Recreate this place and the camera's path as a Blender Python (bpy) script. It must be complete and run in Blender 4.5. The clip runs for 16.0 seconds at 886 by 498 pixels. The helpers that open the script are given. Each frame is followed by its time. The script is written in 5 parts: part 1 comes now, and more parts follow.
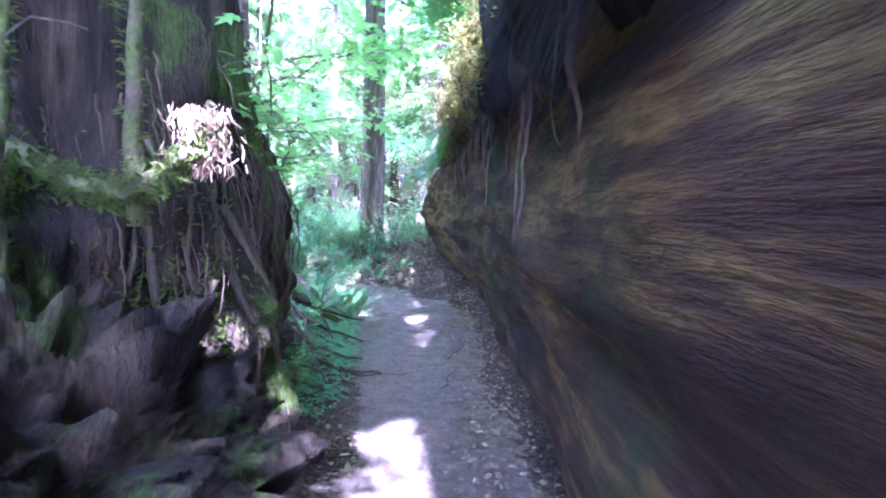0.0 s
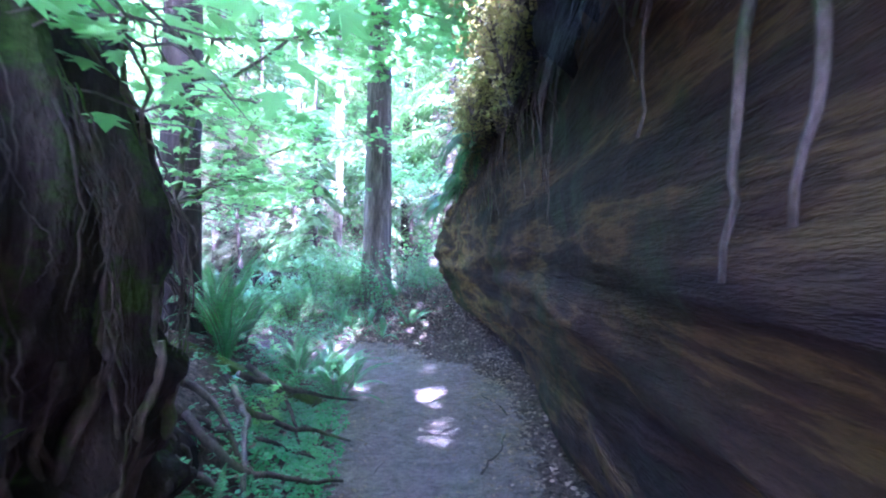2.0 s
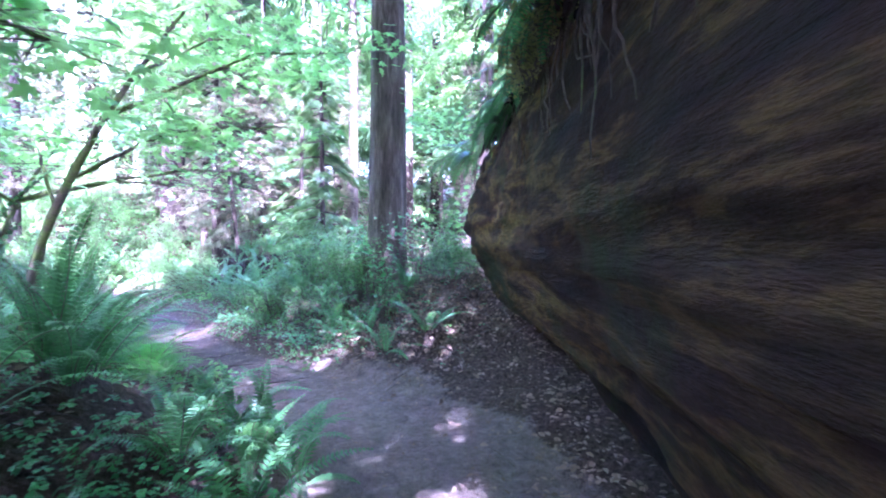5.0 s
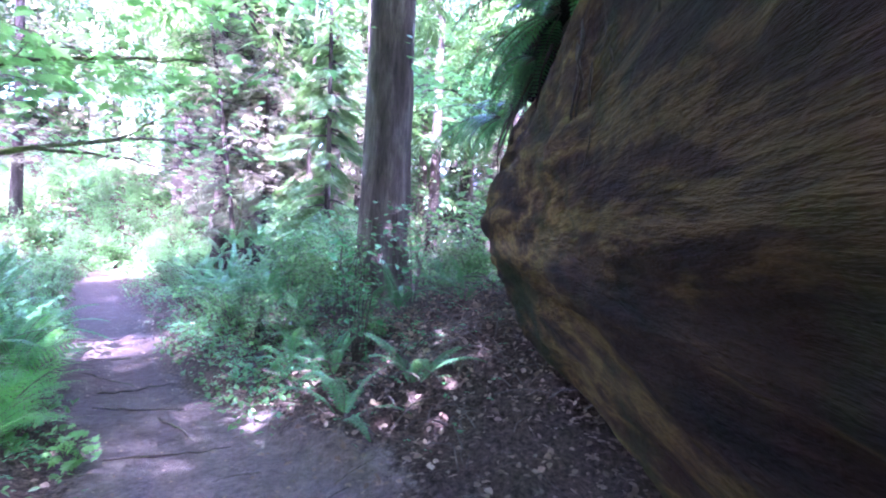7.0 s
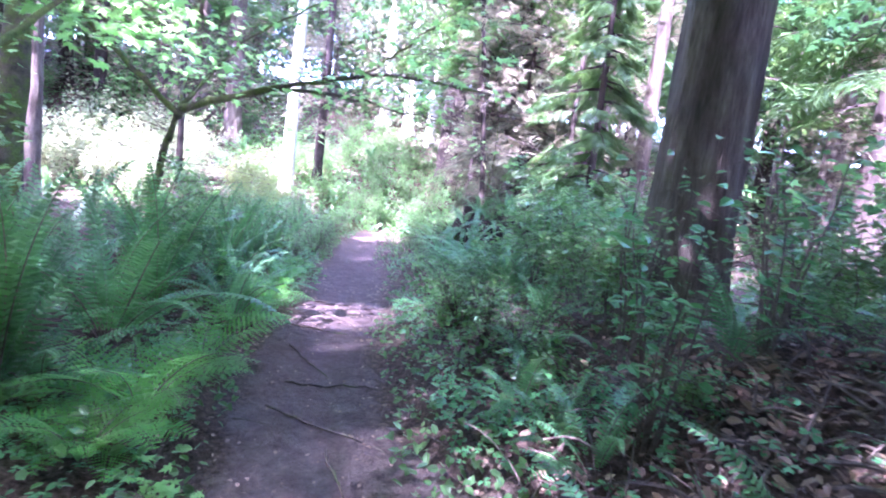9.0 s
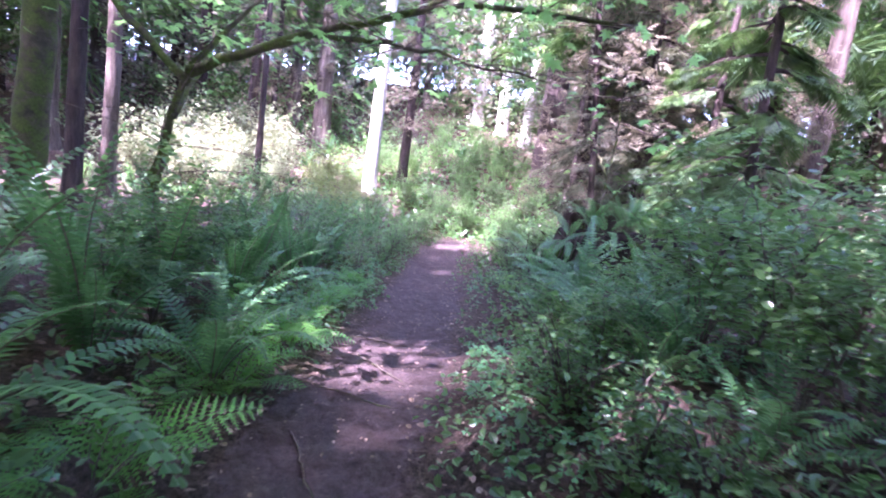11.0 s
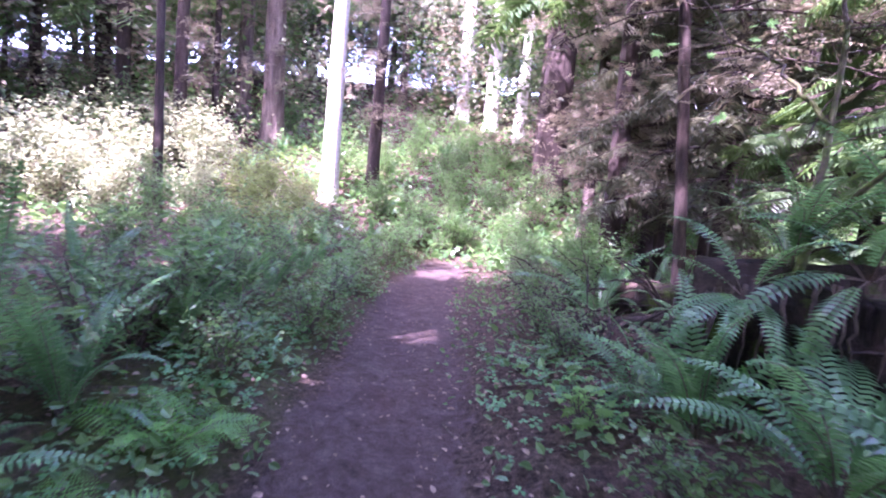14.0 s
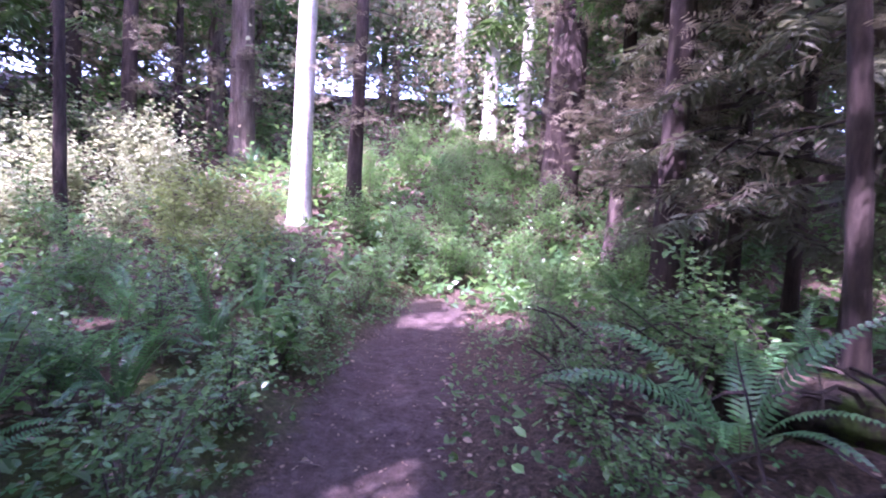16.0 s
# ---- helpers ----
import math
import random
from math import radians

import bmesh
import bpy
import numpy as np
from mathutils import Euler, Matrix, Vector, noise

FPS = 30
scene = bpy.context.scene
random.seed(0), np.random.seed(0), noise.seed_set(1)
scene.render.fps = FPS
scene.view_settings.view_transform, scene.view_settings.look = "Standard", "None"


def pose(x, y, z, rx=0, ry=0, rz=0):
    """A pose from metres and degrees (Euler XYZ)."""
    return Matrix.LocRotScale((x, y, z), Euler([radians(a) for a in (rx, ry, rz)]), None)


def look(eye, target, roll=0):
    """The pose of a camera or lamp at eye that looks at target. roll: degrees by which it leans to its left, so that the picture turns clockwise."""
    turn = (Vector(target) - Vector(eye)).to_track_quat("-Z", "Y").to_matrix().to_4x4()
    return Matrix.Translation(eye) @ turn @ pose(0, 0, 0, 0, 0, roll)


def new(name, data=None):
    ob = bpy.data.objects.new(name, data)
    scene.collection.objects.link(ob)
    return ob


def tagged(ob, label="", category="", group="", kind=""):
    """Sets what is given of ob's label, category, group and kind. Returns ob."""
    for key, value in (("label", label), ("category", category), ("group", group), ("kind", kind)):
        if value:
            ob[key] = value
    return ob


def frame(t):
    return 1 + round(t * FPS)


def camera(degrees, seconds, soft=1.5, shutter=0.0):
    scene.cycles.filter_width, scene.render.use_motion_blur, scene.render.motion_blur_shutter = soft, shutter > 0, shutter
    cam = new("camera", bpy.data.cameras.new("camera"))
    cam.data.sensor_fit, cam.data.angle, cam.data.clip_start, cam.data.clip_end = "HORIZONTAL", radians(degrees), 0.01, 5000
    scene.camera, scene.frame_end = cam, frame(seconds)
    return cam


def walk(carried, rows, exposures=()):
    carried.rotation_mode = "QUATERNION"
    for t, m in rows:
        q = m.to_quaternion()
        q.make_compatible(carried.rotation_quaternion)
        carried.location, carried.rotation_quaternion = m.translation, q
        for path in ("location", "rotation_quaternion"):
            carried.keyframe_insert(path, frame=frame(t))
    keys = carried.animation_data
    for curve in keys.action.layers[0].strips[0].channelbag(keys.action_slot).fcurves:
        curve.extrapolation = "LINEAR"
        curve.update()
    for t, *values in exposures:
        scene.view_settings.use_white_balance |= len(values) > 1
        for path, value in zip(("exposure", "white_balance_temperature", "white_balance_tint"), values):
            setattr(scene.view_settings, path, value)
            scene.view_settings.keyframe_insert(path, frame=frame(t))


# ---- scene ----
cam = camera(84.4, 16.0, soft=2.0, shutter=0.28)
METRES, EYE, TILT, LEAN, TURN = 18.0, 1.5, 0.0, 0.0, 0.0
ROWS = [
    (0.0, 0.0, 0.0, 0.0, 0.16, -4.63, -1.99),
    (0.5, -0.0033, 0.0281, 0.001, 1.26, -2.71, -4.41),
    (1.0, -0.0023, 0.057, -0.003, 5.39, 0.84, -2.64),
    (1.5, -0.0037, 0.084, -0.0053, 4.88, -0.15, -1.73),
    (2.0, -0.0058, 0.1116, -0.0086, 1.64, 0.8, -0.94),
    (2.5, -0.0065, 0.1399, -0.0108, 4.48, -1.14, 0.72),
    (3.0, -0.0061, 0.1657, -0.0099, -1.43, 0.69, -1.65),
    (3.5, -0.0034, 0.1906, -0.011, 2.21, 1.63, -6.43),
    (4.0, -0.0035, 0.2179, -0.0132, 1.85, 4.68, -9.36),
    (4.5, -0.0071, 0.2502, -0.0156, 6.67, -3.74, -6.78),
    (5.0, -0.0113, 0.2796, -0.0152, 5.48, -1.29, -0.46),
    (7.5, -0.0084, 0.4227, -0.0095, 12.02, -2.94, -4.55),
    (8.0, -0.0244, 0.4494, -0.0123, 20.16, -4.42, -3.99),
    (8.5, -0.0441, 0.4765, -0.0142, 34.12, -4.20, -3.98),
    (9.0, -0.0618, 0.5025, -0.0192, 38.26, -6.74, -6.90),
    (9.5, -0.0757, 0.5221, -0.0239, 44.45, -4.07, -7.30),
    (12.0, -0.1896, 0.6403, -0.0239, 50.58, -8.48, -6.02),
    (12.5, -0.22, 0.6685, -0.0279, 50.63, -5.54, -4.95),
    (13.0, -0.2484, 0.6942, -0.0298, 46.2, -6.35, -3.93),
    (13.5, -0.2764, 0.7234, -0.031, 49.97, -6.66, -4.27),
    (14.0, -0.3065, 0.7454, -0.0321, 47.31, -6.34, -5.08),
    (14.5, -0.333, 0.7715, -0.0309, 47.89, -5.35, -0.23),
    (15.0, -0.3559, 0.7961, -0.0306, 50.68, -2.62, -3.44),
    (15.5, -0.3814, 0.8191, -0.0292, 44.85, -4.18, -4.81),
    (16.0, -0.4014, 0.8432, -0.03, 47.27, -4.51, -3.23),
]
walk(cam, [(t, pose(0, 0, EYE, TILT, LEAN, TURN) @ pose(METRES * x, METRES * y, METRES * z, 90 + pitch, roll, yaw)) for t, x, y, z, yaw, pitch, roll in ROWS],
     [(0.0, 6.9, 4650, 46), (2.0, 6.6, 4450, 45), (3.5, 6.2, 4500, 47), (5.0, 6.15, 4700, 49), (8.0, 5.9, 4900, 56), (9.5, 5.45, 5100, 54), (12.5, 4.75, 5550, 70), (14.0, 4.85, 5500, 72), (16.0, 4.3, 5350, 71)])

# ---- light ----
SUN_AZ, SUN_EL = 172.0, 54.0   # compass degrees of the sun, clockwise from +y
to_sun = Vector((math.sin(radians(SUN_AZ)) * math.cos(radians(SUN_EL)),
                 math.cos(radians(SUN_AZ)) * math.cos(radians(SUN_EL)), math.sin(radians(SUN_EL))))
world = bpy.data.worlds.new("sky")
scene.world = world
world.use_nodes = True
wt = world.node_tree
sky = wt.nodes.new("ShaderNodeTexSky")
sky.sky_type, sky.sun_disc = "NISHITA", False
sky.sun_elevation, sky.sun_rotation = radians(SUN_EL), radians(SUN_AZ)
sky.air_density, sky.dust_density = 1.0, 2.5
wt.links.new(sky.outputs[0], wt.nodes["Background"].inputs[0])
wt.nodes["Background"].inputs[1].default_value = 0.15
sun = new("sun", bpy.data.lights.new("sun", "SUN"))
sun.data.energy, sun.data.angle, sun.data.color = 2.0, radians(0.6), (1.0, 0.95, 0.86)
sun.matrix_world = look(to_sun * 60, (0, 0, 0))

rng = np.random.default_rng(7)


# ---- materials ----
def node_mat(name):
    m = bpy.data.materials.new(name)
    m.use_nodes = True
    return m, m.node_tree, m.node_tree.nodes["Principled BSDF"]


def ramp(nt, src, stops):
    r = nt.nodes.new("ShaderNodeValToRGB")
    while len(r.color_ramp.elements) < len(stops):
        r.color_ramp.elements.new(0.5)
    for e, (p, c) in zip(r.color_ramp.elements, stops):
        e.position, e.color = p, (*c, 1)
    nt.links.new(src, r.inputs[0])
    return r.outputs[0]


def coords(nt, stretch=(1, 1, 1)):
    tc = nt.nodes.new("ShaderNodeTexCoord")
    mp = nt.nodes.new("ShaderNodeMapping")
    mp.inputs["Scale"].default_value = stretch
    nt.links.new(tc.outputs["Object"], mp.inputs[0])
    return mp.outputs[0]


def fbm(nt, vec, scale, detail=6, rough=0.6, warp=0.0):
    n = nt.nodes.new("ShaderNodeTexNoise")
    n.inputs["Scale"].default_value = scale
    n.inputs["Detail"].default_value = detail
    n.inputs["Roughness"].default_value = rough
    n.inputs["Distortion"].default_value = warp
    nt.links.new(vec, n.inputs["Vector"])
    return n.outputs["Fac"]


def mix(nt, fac, a, b):
    n = nt.nodes.new("ShaderNodeMix")
    n.data_type = "RGBA"
    nt.links.new(fac, n.inputs[0])
    for v, s in ((a, n.inputs[6]), (b, n.inputs[7])):
        if isinstance(v, tuple):
            s.default_value = (*v, 1)
        else:
            nt.links.new(v, s)
    return n.outputs[2]


def bump(nt, bsdf, height, strength, dist=0.02):
    b = nt.nodes.new("ShaderNodeBump")
    b.inputs["Strength"].default_value, b.inputs["Distance"].default_value = strength, dist
    nt.links.new(height, b.inputs["Height"])
    nt.links.new(b.outputs[0], bsdf.inputs["Normal"])


def surface(name, stops, scale, stretch=(1, 1, 1), moss=None, rough=0.9, bumps=0.6, dist=0.02, warp=0.3, moss_at=(0.52, 0.62), moss_scale=1.3, fine=7, grain=(0.55, 1.25), ochre_and_shade=None):
    m, nt, bsdf = node_mat(name)
    v = coords(nt, stretch)
    n1 = fbm(nt, v, scale, 8, 0.65, warp)
    col = ramp(nt, n1, stops)
    # second colour ramp along y: ochre tones and painted shade
    if ochre_and_shade:
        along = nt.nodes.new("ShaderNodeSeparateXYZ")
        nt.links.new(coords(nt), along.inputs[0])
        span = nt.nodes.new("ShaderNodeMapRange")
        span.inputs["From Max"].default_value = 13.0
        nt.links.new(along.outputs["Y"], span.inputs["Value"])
        col = mix(nt, ramp(nt, span.outputs[0], [(y / 13.0, (w, w, w)) for y, w in ochre_and_shade[1]]), col, ramp(nt, n1, ochre_and_shade[0]))
    n2 = fbm(nt, v, scale * fine, 5, 0.7)
    shade = ramp(nt, n2, [(0.25, (grain[0],) * 3), (0.75, (grain[1],) * 3)])
    mul = nt.nodes.new("ShaderNodeMix")
    mul.data_type, mul.blend_type = "RGBA", "MULTIPLY"
    mul.inputs[0].default_value = 1.0
    nt.links.new(col, mul.inputs[6])
    nt.links.new(shade, mul.inputs[7])
    col = mul.outputs[2]
    if moss:
        plain = coords(nt)
        patch = ramp(nt, fbm(nt, plain, moss_scale, 6, 0.7), [(moss_at[0], (0, 0, 0)), (moss_at[1], (1, 1, 1))])
        col = mix(nt, patch, col, ramp(nt, fbm(nt, plain, 40, 3), [(0.3, tuple(c * 0.5 for c in moss)), (0.7, moss)]))
    nt.links.new(col, bsdf.inputs["Base Color"])
    bsdf.inputs["Roughness"].default_value = rough
    bsdf.inputs["Specular IOR Level"].default_value = 0.25
    add = nt.nodes.new("ShaderNodeMath")
    nt.links.new(n1, add.inputs[0])
    nt.links.new(n2, add.inputs[1])
    bump(nt, bsdf, add.outputs[0], bumps, dist)
    return m


def foliage(name, dark, light, glow, gloss=0.45, share=0.45):
    """Leaf: a glossy face that lets light through; each leaf and each plant has its own shade."""
    m, nt, bsdf = node_mat(name)
    geo = nt.nodes.new("ShaderNodeNewGeometry")
    info = nt.nodes.new("ShaderNodeObjectInfo")
    mean = nt.nodes.new("ShaderNodeMath")
    mean.operation = "MULTIPLY_ADD"
    mean.inputs[1].default_value = 0.65
    nt.links.new(geo.outputs["Random Per Island"], mean.inputs[0])
    scl = nt.nodes.new("ShaderNodeMath")
    scl.operation = "MULTIPLY"
    scl.inputs[1].default_value = 0.35
    nt.links.new(info.outputs["Random"], scl.inputs[0])
    nt.links.new(scl.outputs[0], mean.inputs[2])
    col = ramp(nt, mean.outputs[0], [(0.05, dark), (0.6, light), (0.97, tuple(0.5 * (a + b) for a, b in zip(light, glow)))])
    nt.links.new(col, bsdf.inputs["Base Color"])
    bsdf.inputs["Roughness"].default_value = gloss
    tr = nt.nodes.new("ShaderNodeBsdfTranslucent")
    tr.inputs[0].default_value = (*glow, 1)
    mx = nt.nodes.new("ShaderNodeMixShader")
    mx.inputs[0].default_value = share
    nt.links.new(bsdf.outputs[0], mx.inputs[1])
    nt.links.new(tr.outputs[0], mx.inputs[2])
    nt.links.new(mx.outputs[0], nt.nodes["Material Output"].inputs[0])
    return m


# ochre at both ends; the middle stretch's shade is put into its darker colour
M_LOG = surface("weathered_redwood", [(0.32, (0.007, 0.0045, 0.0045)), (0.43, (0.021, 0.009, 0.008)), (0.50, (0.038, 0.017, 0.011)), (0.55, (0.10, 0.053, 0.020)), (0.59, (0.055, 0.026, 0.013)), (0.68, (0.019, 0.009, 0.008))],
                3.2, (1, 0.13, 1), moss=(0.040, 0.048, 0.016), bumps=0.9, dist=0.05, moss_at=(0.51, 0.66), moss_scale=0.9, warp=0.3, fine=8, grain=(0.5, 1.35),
                ochre_and_shade=([(0.34, (0.012, 0.006, 0.006)), (0.43, (0.048, 0.020, 0.012)), (0.50, (0.095, 0.048, 0.019)), (0.55, (0.20, 0.125, 0.037)), (0.62, (0.09, 0.046, 0.019)), (0.70, (0.030, 0.013, 0.010))],
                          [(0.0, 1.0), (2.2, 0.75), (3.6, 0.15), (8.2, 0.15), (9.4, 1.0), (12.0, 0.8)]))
# near-black: the hollow's deep shade is put into the soil colour
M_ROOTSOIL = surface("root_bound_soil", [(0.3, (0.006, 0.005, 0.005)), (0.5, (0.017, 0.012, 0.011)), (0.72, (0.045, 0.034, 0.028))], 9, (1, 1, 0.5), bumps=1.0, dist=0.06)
M_STUMP = surface("rotting_stump_wood", [(0.34, (0.009, 0.007, 0.007)), (0.5, (0.04, 0.027, 0.022)), (0.68, (0.12, 0.085, 0.064))],
                  4.5, (1, 1, 0.22), moss=(0.08, 0.125, 0.022), bumps=1.0, dist=0.05, moss_at=(0.53, 0.62), moss_scale=1.9)
M_ROOT = surface("root_bark", [(0.3, (0.045, 0.033, 0.028)), (0.7, (0.17, 0.13, 0.10))], 9, (1, 1, 0.4), moss=(0.10, 0.15, 0.03), moss_at=(0.55, 0.7), moss_scale=3)
M_BARK = surface("fir_bark", [(0.3, (0.05, 0.038, 0.032)), (0.5, (0.15, 0.115, 0.095)), (0.72, (0.29, 0.235, 0.20))], 7, (1, 1, 0.16), bumps=1.0, dist=0.05, moss=(0.13, 0.15, 0.07), moss_at=(0.6, 0.75))
M_PALE = surface("pale_alder_bark", [(0.3, (0.38, 0.34, 0.30)), (0.6, (0.62, 0.59, 0.54)), (0.8, (0.72, 0.70, 0.66))], 6, (1, 1, 0.6), bumps=0.5)
M_DARKBARK = surface("dark_bark", [(0.3, (0.025, 0.018, 0.017)), (0.7, (0.11, 0.08, 0.07))], 8, (1, 1, 0.18), bumps=0.9, dist=0.03)
M_MOSSWOOD = surface("mossy_branch_bark", [(0.3, (0.05, 0.04, 0.03)), (0.7, (0.17, 0.14, 0.10))], 9, moss=(0.13, 0.17, 0.045), moss_at=(0.42, 0.55), moss_scale=4)
M_MOSS = surface("moss", [(0.3, (0.045, 0.07, 0.012)), (0.7, (0.16, 0.23, 0.04))], 14, bumps=1.0, dist=0.03)
# fibre colour darkened to carry the shade under the overhang
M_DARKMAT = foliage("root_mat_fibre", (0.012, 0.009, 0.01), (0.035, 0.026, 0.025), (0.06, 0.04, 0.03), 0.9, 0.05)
M_TWIG = surface("twig", [(0.3, (0.08, 0.06, 0.05)), (0.7, (0.25, 0.2, 0.16))], 20)
M_LITTER = foliage("dead_leaf", (0.10, 0.06, 0.04), (0.30, 0.20, 0.14), (0.45, 0.33, 0.24), 0.7, 0.15)
M_FERN = foliage("fern_leaf", (0.025, 0.08, 0.036), (0.065, 0.17, 0.07), (0.18, 0.40, 0.11), 0.38, 0.33)
M_LADY = foliage("lady_fern_leaf", (0.035, 0.12, 0.03), (0.08, 0.24, 0.05), (0.2, 0.52, 0.08), 0.5, 0.4)
M_MAPLE = foliage("maple_leaf", (0.06, 0.17, 0.035), (0.12, 0.29, 0.07), (0.36, 0.68, 0.2), 0.45, 0.48)
# shrub leaf made paler in colour to carry full sunlight
M_SUNPALELEAF = foliage("sun_pale_shrub_leaf", (0.16, 0.19, 0.1), (0.29, 0.33, 0.19), (0.43, 0.48, 0.25), 0.5, 0.35)
# far leaves: the air's haze is put into a paler grey-green
M_FARHAZE = foliage("far_haze_leaf", (0.09, 0.11, 0.08), (0.17, 0.19, 0.14), (0.3, 0.34, 0.2), 0.7, 0.35)
M_RUSSET = foliage("russet_shrub_leaf", (0.09, 0.09, 0.03), (0.2, 0.19, 0.07), (0.5, 0.42, 0.14), 0.45, 0.45)
M_SHRUB = foliage("shrub_leaf", (0.03, 0.075, 0.028), (0.08, 0.165, 0.06), (0.24, 0.44, 0.12), 0.28, 0.38)
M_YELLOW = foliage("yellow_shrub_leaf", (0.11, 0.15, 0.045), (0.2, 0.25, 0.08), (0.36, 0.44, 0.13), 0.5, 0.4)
M_SORREL = foliage("sorrel_leaf", (0.035, 0.12, 0.05), (0.08, 0.25, 0.09), (0.18, 0.45, 0.12), 0.3, 0.3)
M_NEEDLE = foliage("needles", (0.018, 0.045, 0.018), (0.055, 0.115, 0.04), (0.20, 0.34, 0.09), 0.5, 0.35)
M_DULL = foliage("dull_hemlock_needles", (0.045, 0.055, 0.032), (0.095, 0.105, 0.06), (0.2, 0.21, 0.11), 0.6, 0.35)
M_DRYSPRAY = foliage("dry_needles", (0.10, 0.085, 0.06), (0.21, 0.185, 0.13), (0.36, 0.32, 0.2), 0.7, 0.3)


def soil_material():
    m, nt, bsdf = node_mat("forest_soil")
    v = coords(nt)
    at = nt.nodes.new("ShaderNodeVertexColor")
    at.layer_name = "trodden"
    sep = nt.nodes.new("ShaderNodeSeparateColor")
    nt.links.new(at.outputs[0], sep.inputs[0])
    n1, n2, n3, n4 = fbm(nt, v, 2.2, 9, 0.7), fbm(nt, v, 24, 7, 0.75), fbm(nt, v, 95, 4), fbm(nt, v, 6.5, 8, 0.75, 0.6)
    trail = ramp(nt, n4, [(0.3, (0.15, 0.112, 0.1)), (0.5, (0.245, 0.188, 0.168)), (0.7, (0.34, 0.27, 0.242))])
    # later trail: redder soil, its dimmer light put into a darker colour
    dim_soil = ramp(nt, n4, [(0.3, (0.07, 0.046, 0.043)), (0.5, (0.125, 0.086, 0.08)), (0.7, (0.19, 0.14, 0.13))])
    trail = mix(nt, sep.outputs[2], trail, dim_soil)
    duff = ramp(nt, n2, [(0.32, (0.045, 0.032, 0.026)), (0.52, (0.115, 0.08, 0.062)), (0.72, (0.21, 0.145, 0.108))])
    edge = nt.nodes.new("ShaderNodeMath")
    edge.operation = "MULTIPLY_ADD"
    edge.inputs[1].default_value = 1.3
    nt.links.new(n4, edge.inputs[0])
    nt.links.new(sep.outputs[0], edge.inputs[2])
    col = mix(nt, ramp(nt, edge.outputs[0], [(0.8, (0, 0, 0)), (1.35, (1, 1, 1))]), duff, trail)
    speck = ramp(nt, n2, [(0.3, (0.6, 0.58, 0.56)), (0.5, (1, 1, 1)), (0.7, (1.35, 1.3, 1.25))])
    mul = nt.nodes.new("ShaderNodeMix")
    mul.data_type, mul.blend_type = "RGBA", "MULTIPLY"
    mul.inputs[0].default_value = 1.0
    nt.links.new(col, mul.inputs[6])
    nt.links.new(speck, mul.inputs[7])
    moss = ramp(nt, fbm(nt, v, 20, 4), [(0.3, (0.04, 0.065, 0.015)), (0.7, (0.13, 0.17, 0.045))])
    patch = nt.nodes.new("ShaderNodeMath")
    patch.operation = "MULTIPLY"
    nt.links.new(ramp(nt, n1, [(0.35, (0, 0, 0)), (0.6, (1, 1, 1))]), patch.inputs[0])
    nt.links.new(sep.outputs[1], patch.inputs[1])
    col = mix(nt, patch.outputs[0], mul.outputs[2], moss)
    col = mix(nt, ramp(nt, n3, [(0.6, (0, 0, 0)), (0.7, (1, 1, 1))]), col, (0.045, 0.034, 0.03))
    nt.links.new(col, bsdf.inputs["Base Color"])
    bsdf.inputs["Roughness"].default_value = 0.95
    bsdf.inputs["Specular IOR Level"].default_value = 0.2
    h = nt.nodes.new("ShaderNodeMath")
    nt.links.new(n2, h.inputs[0])
    nt.links.new(n4, h.inputs[1])
    bump(nt, bsdf, h.outputs[0], 1.0, 0.08)
    return m


M_SOIL = soil_material()


# ---- mesh helpers ----
def mesh_of(name, verts, faces, mats, smooth=False, index=None):
    me = bpy.data.meshes.new(name)
    me.from_pydata(verts if isinstance(verts, list) else verts.tolist(), [], faces if isinstance(faces, list) else faces.tolist())
    for m in mats if isinstance(mats, (list, tuple)) else [mats]:
        me.materials.append(m)
    if index is not None:
        me.polygons.foreach_set("material_index", np.asarray(index, dtype=np.int32))
    if smooth:
        me.polygons.foreach_set("use_smooth", np.ones(len(me.polygons), dtype=bool))
    me.update()
    return me


def part(name, me, parent=None, label="", at=None):
    ob = new(name, me)
    if parent is not None:
        ob.parent = parent
    if at is not None:
        ob.matrix_basis = at
    if label:
        tagged(ob, label)
    return ob


def thing(name, label, category, at, group="", kind=""):
    ob = new(name)
    ob.empty_display_size = 0.1
    ob.matrix_basis = at
    return tagged(ob, label, category, group, kind)


